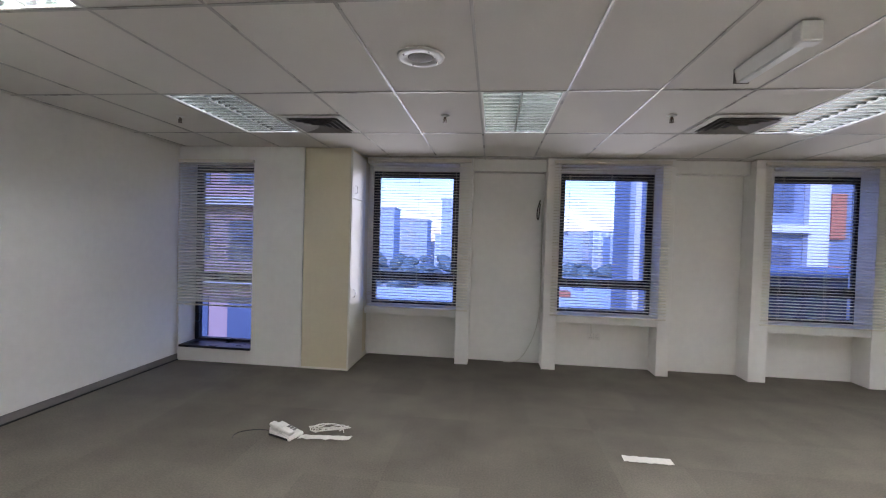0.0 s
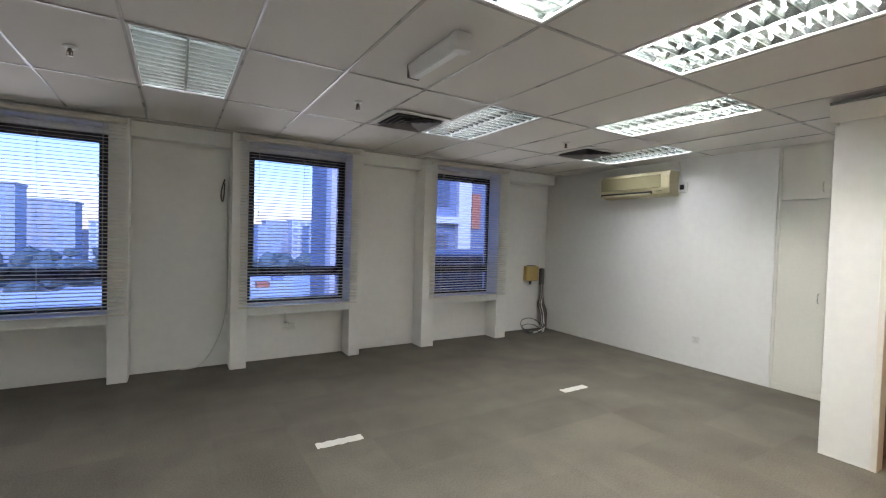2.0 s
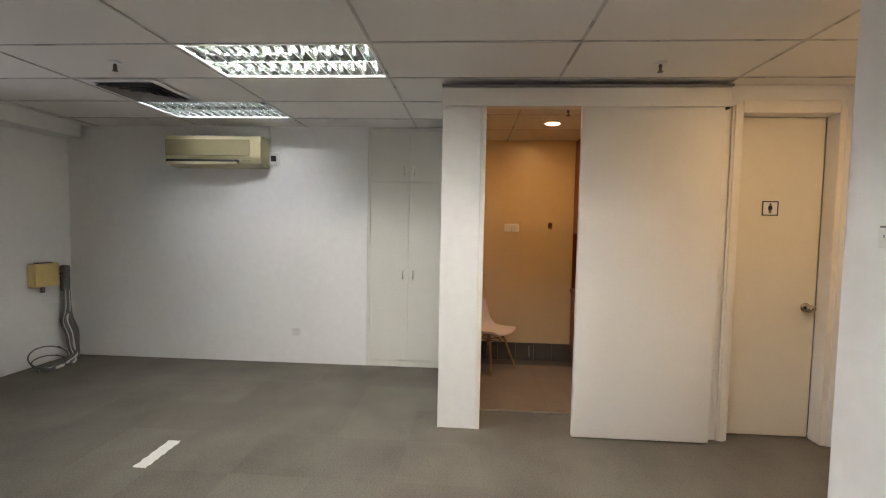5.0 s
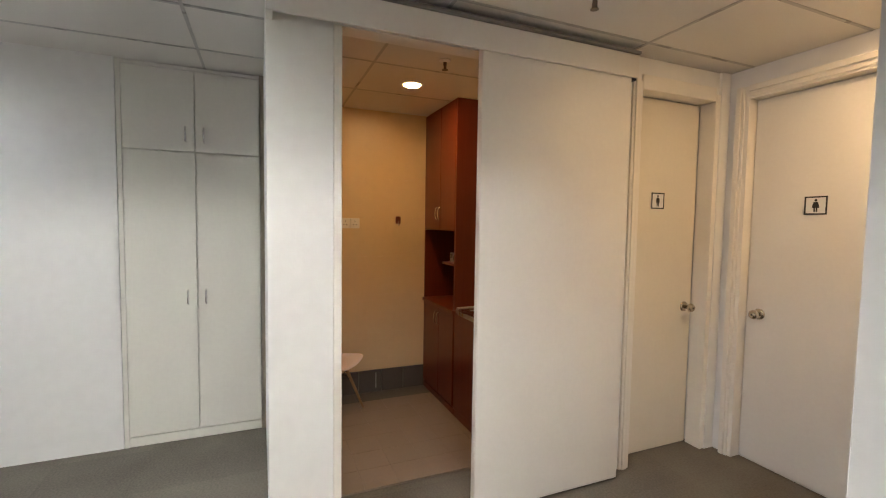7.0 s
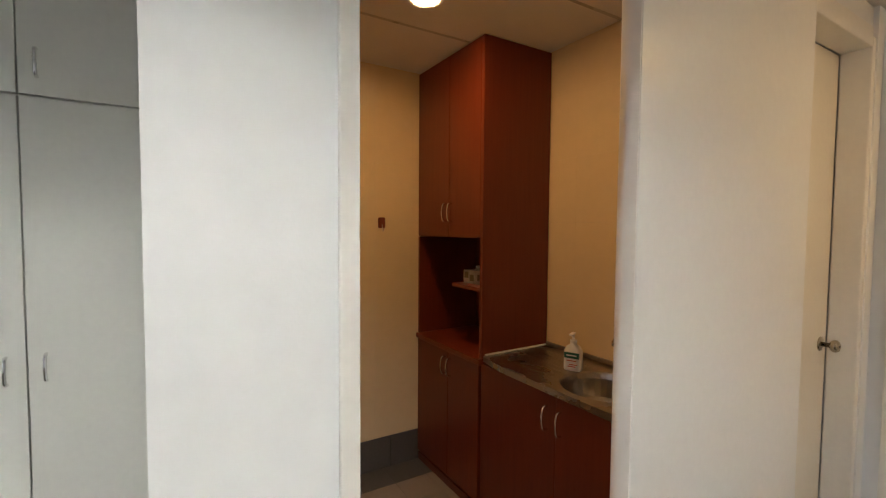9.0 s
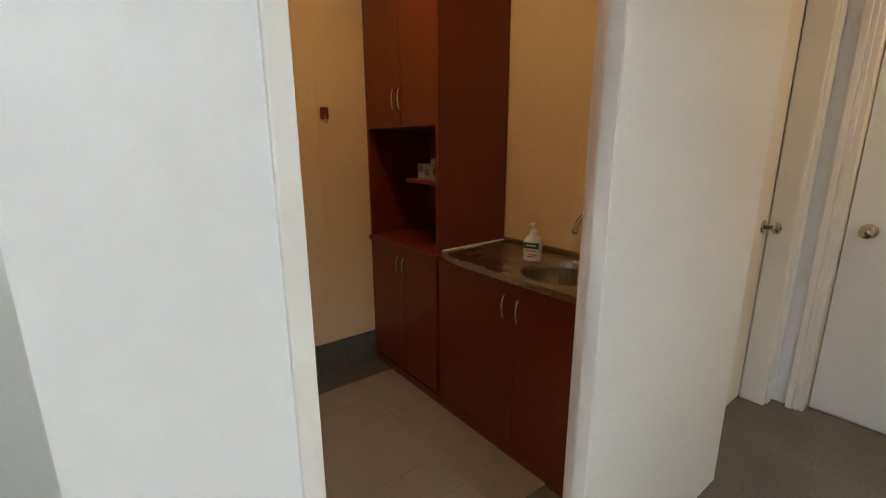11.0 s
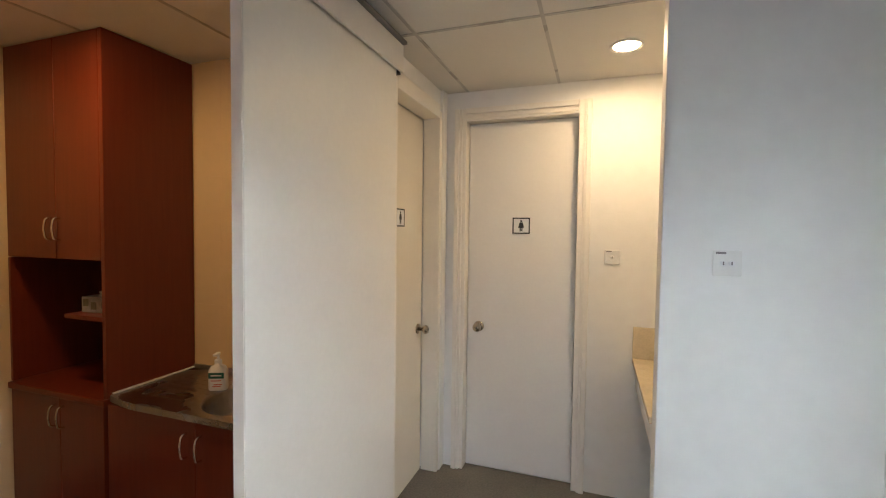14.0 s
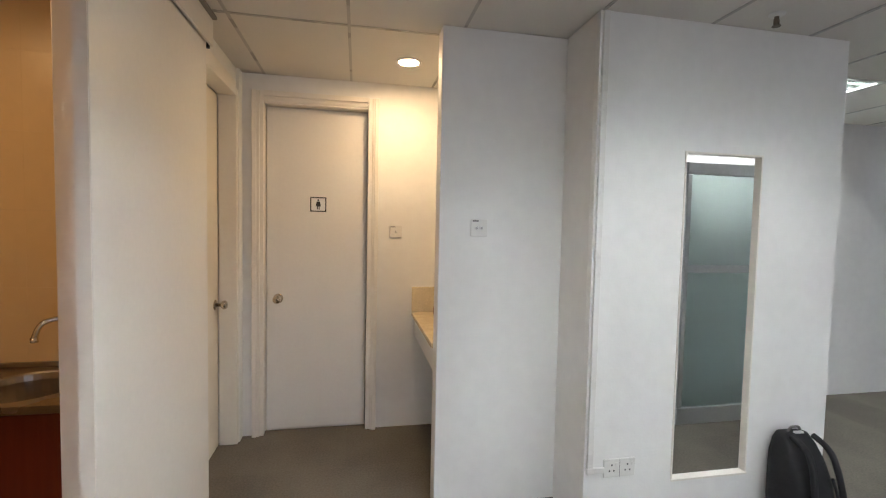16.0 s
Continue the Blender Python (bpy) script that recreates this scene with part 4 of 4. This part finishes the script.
part("bottle", bm, BODYW, pb_, "", True)
bm = bmesh.new()
lathe(bm, [(0.015, 0.142), (0.015, 0.156), (0.006, 0.16), (0.005, 0.185)], Matrix.Identity(4), 16)
box(bm, -0.008, 0.008, -0.008, 0.042, 0.185, 0.196, 0.003)
part("pump", bm, BODYW, pb_, "white pump head")
part("label_band", boxes((-0.032, 0.032, 0.0255, 0.0268, 0.066, 0.096)), TEALI, pb_, "dark green label")
part("label_text", boxes((-0.020, 0.022, 0.0256, 0.0268, 0.052, 0.056), (-0.024, 0.010, 0.0256, 0.0268, 0.032, 0.036), (-0.018, 0.016, 0.0256, 0.0268, 0.022, 0.026)), REDI, pb_)
pb_.scale = (1.05, 1.0, 0.88)
part("label_stripe", boxes((-0.022, 0.022, 0.0269, 0.0275, 0.078, 0.084)), BODYW, pb_)

tx = base("tissue_box", 5.40, 0.16, 1.186, "small patterned tissue box on the niche shelf", "tissue box", rz=8)
part("carton", boxes((-0.085, 0.085, -0.05, 0.055, 0, 0.075), bev=0.003), mat("grey_carton", (0.30, 0.30, 0.33), 0.6, vary=0.3, scale=40), tx)
for pa, pb2, pz in ((-0.075, -0.03, 0.02), (0.0, 0.03, 0.015), (0.045, 0.075, 0.03)):
    part("printed_patch", boxes((pa, pb2, 0.0555, 0.0565, pz, pz + 0.035)), CABLEG, tx)
bm = bmesh.new()
lathe(bm, [(0.035, 0.074), (0.028, 0.085), (0.032, 0.097), (0.0, 0.104)], Matrix.Identity(4), 9)
part("tissue", bm, PAPER, tx)
hk = base("wall_hook", XB - 0.013, 0.56, 1.52, "small dark adhesive wall hook on the pantry tiles", "hook")
part("pad", boxes((-0.010, 0, -0.022, 0.022, -0.03, 0.035), bev=0.008), MAHOG, hk)
cable("hook", [(-0.008, 0, -0.005), (-0.02, 0, -0.03), (-0.02, 0, -0.05), (-0.034, 0, -0.046), (-0.036, 0, -0.03)], 0.003, CHROME, hk)
structure("pipe_mark", boxes((XB - 0.018, XB - 0.014, 0.748, 0.752, 0.05, 0.18)), PAPER, "pale drip line on a skirting tile", "stain")

# shell chair
ch = base("shell_chair", 5.55, 1.21, 0.012, "white moulded plastic shell chair on beech dowel legs", "chair", rz=-42)
bm = bmesh.new()
rows_ = []
prof = [(-0.25, 0.440, 0.20), (-0.22, 0.452, 0.215), (-0.12, 0.437, 0.225), (0.0, 0.425, 0.225), (0.10, 0.43, 0.215), (0.17, 0.47, 0.205), (0.205, 0.55, 0.195), (0.225, 0.64, 0.185), (0.245, 0.74, 0.17), (0.252, 0.79, 0.15), (0.255, 0.815, 0.11)]
for y, zz, hw in prof:
    rr = []
    for i in range(13):
        u = -1 + i / 6
        lift = 0.055 * abs(u) ** 3 if zz < 0.5 else 0.0
        fwd = -0.05 * abs(u) ** 3 if zz >= 0.46 else 0.0
        rr.append(bm.verts.new((u * hw, y + fwd, zz + lift)))
    rows_.append(rr)
for a, b in zip(rows_, rows_[1:]):
    for i in range(12):
        bm.faces.new((a[i], a[i + 1], b[i + 1], b[i]))
shell = part("shell", bm, SHELL, ch, "", True)
so = shell.modifiers.new("thick", 'SOLIDIFY')
so.thickness = 0.006
su = shell.modifiers.new("round", 'SUBSURF')
su.levels = su.render_levels = 1
for sx in (-1, 1):
    for sy in (-1, 1):
        bm = bmesh.new()
        rod(bm, (sx * 0.23, sy * 0.23, 0), (sx * 0.13, sy * 0.12, 0.36), 0.009, 0.015)
        part("leg", bm, LEG, ch, "beech dowel leg", True)
        bm = bmesh.new()
        rod(bm, (sx * 0.135, sy * 0.125, 0.34), (sx * 0.10, sy * 0.09, 0.425), 0.006)
        rod(bm, (sx * 0.15, sy * 0.145, 0.29), (-sx * 0.13, sy * 0.12, 0.38), 0.004)
        rod(bm, (sx * 0.15, sy * 0.145, 0.29), (sx * 0.13, -sy * 0.12, 0.38), 0.004)
        part("brace", bm, BLACK, ch, "black metal brace")

ch.scale = (0.88, 0.88, 0.88)

# ---------------------------------------------------------------- washroom lobby
bs = base("vanity_counter", 2.55, -0.73, 0, "beige stone vanity counter on a white apron", "counter")
part("top", boxes((-0.40, 0.41, -0.438, 0.445, 0.83, 0.86), bev=0.004), STONE, bs)
part("apron", boxes((-0.40, 0.39, -0.438, 0.445, 0.69, 0.829), bev=0.003), BODYW, bs)
part("backsplash", boxes((-0.40, 0.41, -0.439, -0.422, 0.861, 1.045), bev=0.003), STONE, bs)
structure("wall_niche", boxes((2.05, 2.149, -1.169, -0.282, 0, H)), WALL, "white painted end wall of the vanity niche", "wall")
jr = base("jar", 2.79, -1.02, 0.861, "small amber glass jar with a dark lid", "jar")
bm = bmesh.new()
lathe(bm, [(0.0, 0.0), (0.030, 0.0), (0.034, 0.006), (0.034, 0.055), (0.028, 0.064)], Matrix.Identity(4), 20)
part("body", bm, mat("amber_glass", (0.32, 0.16, 0.09), 0.12, vary=0.1), jr, "", True)
bm = bmesh.new()
lathe(bm, [(0.030, 0.064), (0.031, 0.084), (0.0, 0.086)], Matrix.Identity(4), 20)
part("lid", bm, BRASSY, jr, "", True)

# ---------------------------------------------------------------- glazed screen seen through the narrow opening
gs = base("glass_screen", 0.45, -0.90, 0, "frosted glass screen in an aluminium frame", "glass partition")
part("bottom_rail", boxes((-0.6, 0.475, -0.03, 0.03, 0.0, 0.13), bev=0.004), ALU, gs)
part("top_rail", boxes((-0.6, 0.475, -0.03, 0.03, 1.93, 2.02), bev=0.004), ALU, gs)
part("mid_rail", boxes((-0.55, 0.435, -0.012, 0.012, 1.18, 1.24), bev=0.002), ALU, gs)
part("stile", boxes((0.435, 0.475, -0.03, 0.03, 0.131, 1.929), bev=0.004), ALU, gs)
part("stile", boxes((-0.6, -0.55, -0.03, 0.03, 0.131, 1.929), bev=0.004), ALU, gs)
part("pane", boxes((-0.55, 0.435, -0.004, 0.004, 0.131, 1.929)), FROST, gs)
structure("trim_opening", boxes((1.352, 1.360, 0.113, 0.153, 0.246, 1.876), (1.790, 1.798, 0.113, 0.153, 0.246, 1.876), (1.352, 1.798, 0.113, 0.158, 0.236, 0.246), (1.352, 1.798, 0.113, 0.153, 1.876, 1.884)), TRIM, "thin cream lining of the narrow opening", "trim")

# ---------------------------------------------------------------- backpack
bp = base("backpack", 1.175, 0.30, 0.0, "black nylon backpack slumped against the wall", "backpack", rz=-4)
bm = bmesh.new()
rings = []
for zz, sx, sy, oy in ((0.0, 0.105, 0.09, 0.0), (0.02, 0.118, 0.11, 0.0), (0.15, 0.122, 0.12, -0.005), (0.28, 0.117, 0.11, -0.02), (0.38, 0.106, 0.09, -0.04), (0.45, 0.088, 0.065, -0.055), (0.485, 0.075, 0.035, -0.065), (0.495, 0.03, 0.01, -0.07)):
    rings.append([bm.verts.new((math.copysign(abs(math.cos(a)) ** 0.55, math.cos(a)) * sx * (1 + 0.03 * math.sin(5 * a + zz * 9)), oy + math.copysign(abs(math.sin(a)) ** 0.7, math.sin(a)) * sy, zz)) for a in [2 * math.pi * i / 28 for i in range(28)]])
for a, b in zip(rings, rings[1:]):
    for i in range(28):
        bm.faces.new((a[i], a[(i + 1) % 28], b[(i + 1) % 28], b[i]))
bm.faces.new(rings[0])
bm.faces.new(rings[-1])
part("bag", bm, NYLON, bp, "", True)
part("front_pocket", boxes((-0.09, 0.09, 0.09, 0.145, 0.03, 0.23), bev=0.022), NYLON, bp)
for sx in (-0.07, 0.05):
    cable("strap", [(sx, -0.02, 0.485), (sx, 0.06, 0.47), (sx * 1.1, 0.105, 0.38), (sx * 1.3, 0.135, 0.22), (sx * 1.6, 0.14, 0.06)], 0.014, NYLON, bp, "padded shoulder strap")
cable("haul_loop", [(-0.035, -0.06, 0.485), (-0.03, -0.055, 0.515), (0.0, -0.05, 0.522), (0.03, -0.055, 0.515), (0.035, -0.06, 0.485)], 0.006, CABLEG, bp)
part("tag", boxes((-0.03, 0.02, -0.045, -0.03, 0.492, 0.502), bev=0.002), PLATE, bp, "small white tag")
cable("side_strap", [(-0.115, 0.05, 0.30), (-0.14, 0.07, 0.2), (-0.16, 0.06, 0.08), (-0.19, 0.07, 0.008)], 0.007, NYLON, bp)

# ---------------------------------------------------------------- loose things on the carpet
for x0, x1, y, rz in ((1.03, 1.365, 3.393, 0), (3.42, 3.755, 3.405, 1)):
    t = base("tape_strip", (x0 + x1) / 2, y, 0.0, "strip of white tape stuck on the carpet", "tape", "tape strips", rz=rz)
    w = (x1 - x0) / 2
    bm = bmesh.new()
    n = 16
    a = [bm.verts.new((-w + 2 * w * i / n, -0.042 + 0.004 * math.sin(i * 2.1), 0.004 + 0.0015 * math.sin(i * 1.3))) for i in range(n + 1)]
    b = [bm.verts.new((-w + 2 * w * i / n + 0.004, 0.042 + 0.004 * math.sin(i * 1.7), 0.004 + 0.0015 * math.sin(i * 1.9))) for i in range(n + 1)]
    for i in range(n):
        bm.faces.new((a[i], a[i + 1], b[i + 1], b[i]))
    s_ = part("tape", bm, PAPER, t)
    md = s_.modifiers.new("thick", 'SOLIDIFY')
    md.thickness = 0.0015

ph = base("telephone", -1.43, 3.335, 0.0, "small white desk telephone lying on the carpet", "telephone", rz=-20)
bm = bmesh.new()
va = [bm.verts.new(c) for c in ((-0.11, -0.07, 0.0), (0.11, -0.08, 0.0), (0.11, 0.08, 0.0), (-0.11, 0.07, 0.0), (-0.11, -0.065, 0.065), (0.10, -0.075, 0.022), (0.10, 0.075, 0.022), (-0.11, 0.065, 0.065))]
for q in ((0, 1, 2, 3), (4, 5, 6, 7), (0, 1, 5, 4), (1, 2, 6, 5), (2, 3, 7, 6), (3, 0, 4, 7)):
    bm.faces.new([va[i] for i in q])
bmesh.ops.bevel(bm, geom=bm.edges[:], offset=0.008, segments=2, affect='EDGES')
part("body", bm, PLATE, ph)
hs = part("handset", boxes((-0.10, 0.11, -0.028, 0.028, 0.0, 0.026), bev=0.011), PLATE, ph, "white handset")
hs.matrix_local = pose(0.0, -0.05, 0.058, 0, 11, 2)
part("underside", boxes((-0.10, 0.09, -0.079, -0.072, 0.004, 0.018), bev=0.002), BLACK, ph, "dark lower edge")
for i in range(12):
    part("button", boxes((-0.02 + 0.028 * (i % 3), -0.003 + 0.028 * (i % 3), 0.0 + 0.016 * (i // 3), 0.011 + 0.016 * (i // 3), 0.044 - 0.0055 * (i % 3), 0.053 - 0.0055 * (i % 3)), bev=0.002), SKIRT, ph)
pc = base("paper_strip", -1.13, 3.325, 0.0, "torn strip of white paper on the carpet", "paper", rz=6)
bm = bmesh.new()
a = [bm.verts.new((-0.19 + 0.035 * i, -0.03 + 0.008 * math.sin(i * 1.9), 0.005 + 0.004 * (i % 2))) for i in range(12)]
b = [bm.verts.new((-0.18 + 0.035 * i, 0.03 + 0.008 * math.sin(i * 2.3), 0.006 + 0.003 * (i % 3))) for i in range(12)]
for i in range(11):
    bm.faces.new((a[i], a[i + 1], b[i + 1], b[i]))
s_ = part("sheet", bm, PAPER, pc)
s_.modifiers.new("thick", 'SOLIDIFY').thickness = 0.0012
cc = base("cord_tangle", -1.12, 3.42, 0.0, "tangle of thin white cord", "cable")
rc = random.Random(9)
for k in range(3):
    pts = [(0.18 * math.cos(a * (1 + 0.1 * k) + k) * (0.6 + 0.15 * k), 0.055 * math.sin(a * 1.3 + k), 0.012 + 0.04 * abs(math.sin(a * 0.9 + k))) for a in [i * 0.55 for i in range(14)]]
    cable("cord", pts, 0.0035, CABLEW, cc)
cb = cable("thin_cable", [(-1.52, 3.34, 0.008), (-1.60, 3.38, 0.006), (-1.72, 3.36, 0.006), (-1.82, 3.28, 0.006), (-1.78, 3.2, 0.006)], 0.003, BLACK)
tagged(cb, "thin dark cable trailing over the carpet", "cable")

# ---------------------------------------------------------------- outside
# green lightened and blued, with distance haze mixed into the colour
GRASS = mat("treetops", (0.17, 0.22, 0.21), 0.9, vary=0.5, scale=0.2, fine=1.5)
ROAD = mat("street_asphalt", (0.16, 0.16, 0.16), 0.8, vary=0.4, scale=0.05, fine=0.4)
BRICK = mat("brick_facade", (0.44, 0.30, 0.28), 0.8, vary=0.15, scale=0.6, fine=9)
CONC = mat("pale_render", (0.58, 0.58, 0.58), 0.7, vary=0.1, scale=0.3, fine=3)
GREYT = mat("grey_tower", (0.22, 0.26, 0.33), 0.6, vary=0.12, scale=0.1, fine=1)
ROOFR = mat("tile_roof", (0.36, 0.17, 0.11), 0.8, vary=0.25, scale=0.5, fine=6)
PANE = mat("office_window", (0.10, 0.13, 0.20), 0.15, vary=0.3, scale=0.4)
# far panes lightened towards the walls, so their colour carries the haze
PANEF = mat("haze_paled_window", (0.43, 0.49, 0.57), 0.4, vary=0.15, scale=0.4)
DUSK = mat("blue_grey_render", (0.26, 0.31, 0.41), 0.7, vary=0.1, scale=0.3, fine=2)
ORANGE = mat("orange_panel", (0.55, 0.20, 0.10), 0.7, vary=0.1, scale=0.5)
structure("ground", boxes((-1500, 1500, 8, 3000, -16.4, -16)), ROAD, "hazy city ground far below the windows", "ground")


def building(name, x, y, w, d, z1, body, label, storeys, bays, rz=0, bands=None):
    b = base(name, x, y, -16, label, "building", "", "", rz)
    h = z1 + 16
    part("wall", boxes((-w / 2, w / 2, 0, d, 0, h)), body, b)
    part("roof", boxes((-w / 2 - 0.3, w / 2 + 0.3, -0.3, d + 0.3, h, h + 0.5)), CONC, b)
    sh, bw = h / storeys, w / bays
    pane = None
    for s in range(storeys):
        for k in range(bays):
            if pane is None:
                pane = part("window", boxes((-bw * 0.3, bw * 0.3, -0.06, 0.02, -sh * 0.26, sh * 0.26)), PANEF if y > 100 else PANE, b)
                o = pane
            else:
                o = new("window", pane.data)
                o.parent = b
            o.matrix_local = pose(-w / 2 + (k + 0.5) * bw, 0, (s + 0.5) * sh)
    if bands is not None:
        for s in range(storeys + 1):
            part("band", boxes((-w / 2 - 0.1, w / 2 + 0.1, -0.5, 0, s * sh - 0.18, s * sh + 0.18)), bands, b)
    return b


building("brick_building", -14.2, 17, 15, 8, 9, BRICK, "brick office building with pale floor bands", 8, 7, 0, CONC)
# pale blue-grey that puts the haze of distance into the wall colour
HAZE_TINT = mat("haze_tinted_render", (0.55, 0.61, 0.68), 0.7, vary=0.1, scale=0.1, fine=1)
PALE = mat("white_render", (0.85, 0.85, 0.86), 0.6, vary=0.05, scale=0.3, fine=3)
building("apartment_tower", 11.3, 21, 4.4, 8, 30, DUSK, "pale apartment tower with balcony bands", 15, 2, 0, PALE)
ss = base("stair_core", 13.95, 20.7, -16, "bright white stair core of the apartment tower", "building")
part("wall", boxes((-0.42, 0.42, 0, 3, 0, 46)), PALE, ss)
part("cap", boxes((-0.5, 0.5, -0.1, 3.1, 46, 46.4)), PALE, ss)
op = base("side_wing", 17.8, 21.4, -16, "grey side wing with orange window panels", "building")
part("wall", boxes((-3.4, 3.4, 0, 6, 0, 46)), GREYT, op)
for i in range(12):
    part("panel", boxes((-3.0, -2.4, -0.15, 0, 2 + i * 3.2, 4.0 + i * 3.2)), ORANGE, op)
ew = base("end_wall", 10.0, 28.5, -16, "blue-grey end wall with a bright white edge", "building")
part("wall", boxes((-0.9, 0.4, 0, 6, 13, 46)), DUSK, ew)
part("edge", boxes((-1.25, -0.902, -0.1, 1, 13, 46)), PALE, ew)
part("base_wall", boxes((-0.9, 0.4, 0.2, 6, 0, 12.99)), GREYT, ew)
wr = base("flat_roof_hall", -11, 40, -16, "low hall with a wide white flat roof", "building")
part("wall", boxes((-9, 9, 0, 26, 0, 9.5)), HAZE_TINT, wr)
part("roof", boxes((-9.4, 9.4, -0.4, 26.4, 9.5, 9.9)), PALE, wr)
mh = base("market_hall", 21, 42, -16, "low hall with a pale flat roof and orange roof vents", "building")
part("wall", boxes((-18, 18, 0, 58, 0, 9.4)), HAZE_TINT, mh)
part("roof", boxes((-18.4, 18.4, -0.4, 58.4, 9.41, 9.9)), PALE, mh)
for k in range(9):
    part("roof_vent", boxes((-15 + 3.6 * k, -13.4 + 3.6 * k, 12 + 9 * (k % 3), 14 + 9 * (k % 3), 9.91, 10.7), bev=0.1), ORANGE if k % 2 else DUSK, mh)
rb = random.Random(3)
for i in range(40):
    x = -190 + i * 9.5 + rb.uniform(-3, 3)
    building("city_tower" if i % 3 else "city_block", x, rb.uniform(190, 300), rb.uniform(8, 15), 14, rb.uniform(3, 10 if i % 3 else 6), (HAZE_TINT, CONC, PALE)[i % 3], "distant city building with haze put into its colours", 7, 3)
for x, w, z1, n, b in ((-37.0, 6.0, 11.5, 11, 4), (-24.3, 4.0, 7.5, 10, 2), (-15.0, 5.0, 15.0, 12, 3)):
    building("haze_tinted_block", x, 150, w, 10, z1, HAZE_TINT, "blue-grey apartment block in the middle distance, paled by painted haze", n, b)
for i in range(9):
    x = -48 + i * 14
    building("low_house", x, 48 + rb.uniform(-4, 18), 10, 9, rb.uniform(-10, -6), ROOFR if i % 2 else CONC, "low house with a pale wall below the window", 3, 3)
bm = bmesh.new()
for i in range(280):
    c = Vector((rb.uniform(-60, 70), rb.uniform(102, 150), rb.uniform(-11, -4.5)))
    r = rb.uniform(1.2, 3.0)
    bmesh.ops.create_icosphere(bm, subdivisions=1, radius=r, matrix=Matrix.Translation(c) @ Matrix.Diagonal((1, 1, rb.uniform(0.5, 0.9), 1)))
for v in bm.verts:
    v.co += Vector((rb.uniform(-0.4, 0.4), rb.uniform(-0.4, 0.4), rb.uniform(-0.4, 0.4)))
tagged(place_mesh("treetops", bm, GRASS), "green treetops between the houses, greyed by painted haze", "trees", "", "stuff")

pw = base("parapet_building", 8.0, 8.2, -16, "dark grey roof parapet of the next building", "building")
part("wall", boxes((-4.2, 4, 0, 3, 0, 17.05)), mat("dark_cladding", (0.07, 0.07, 0.075), 0.6, vary=0.2, scale=1, fine=8), pw)
part("coping", boxes((-4.3, 4.1, -0.1, 3.1, 17.052, 17.12)), GREYT, pw)

# ---------------------------------------------------------------- floor pieces, last
fl = bpy.data.objects["floor"]
CT = 0.5
bm = boxes((-CT / 2 + 0.0001, CT / 2 - 0.0001, -CT / 2 + 0.0001, CT / 2 - 0.0001, -0.0115, 0.0), bev=0.0003)
proto = part("carpet_tile", bm, CARPET, fl)
rest = bmesh.new()
made = 0
for i in range(19):
    for j in range(22):
        x, y = XW + CT * (i + 0.5), YN + 0.1 - CT * (j + 0.5)
        if x > XP + 0.12 + CT / 2 and y < 1.65 - CT / 2:
            continue
        dz = rb.uniform(-0.0003, 0.0)
        if y > -1.3 and made < 290:
            o = proto if made == 0 else new("carpet_tile", proto.data)
            o.parent = fl
            o.matrix_local = pose(x, y, dz, rb.uniform(-0.02, 0.02), rb.uniform(-0.02, 0.02), 90 * rb.randint(0, 3))
            made += 1
        elif y <= -1.3 or made >= 290:
            box(rest, x - CT / 2 + 0.001, x + CT / 2 - 0.001, y - CT / 2 + 0.001, y + CT / 2 - 0.001, -0.0115, dz)
box(rest, 4.421, 4.488, -0.14, 1.54, -0.0115, -0.0004)
r_ = part("carpet_tiles_rest", rest, CARPET, fl)
r_["kind"] = "stuff"

pf = base("floor_pantry", XP, 0, 0, "beige ceramic pantry floor with a dark tile border", "floor", "", "structure")
part("screed", boxes((0.342, XB - XP, YR, 1.55, -0.0115, 0.010)), JOINT, pf)
bm = boxes((-0.0992, 0.0992, -0.0992, 0.0992, 0.0, 0.012), bev=0.0008)
ft = part("tile", bm, FTILE, pf)
bm = boxes((-0.0992, 0.0992, -0.0992, 0.0992, 0.0, 0.012), bev=0.0008)
dt = part("border_tile", bm, DTILE, pf)
n1 = n2 = 0
for i in range(9):
    for j in range(8):
        x, y = XB - XP - 0.2 * (i + 0.5), 1.55 - 0.2 * (j + 0.5)
        if x < 0.42:
            continue
        inner = x < 1.6 and y < 1.34
        if inner:
            o = ft if n1 == 0 else new("tile", ft.data)
            n1 += 1
        else:
            o = dt if n2 == 0 else new("border_tile", dt.data)
            n2 += 1
        o.parent = pf
        o.matrix_local = pose(x, y, 0.001 + rb.uniform(0, 0.0008))
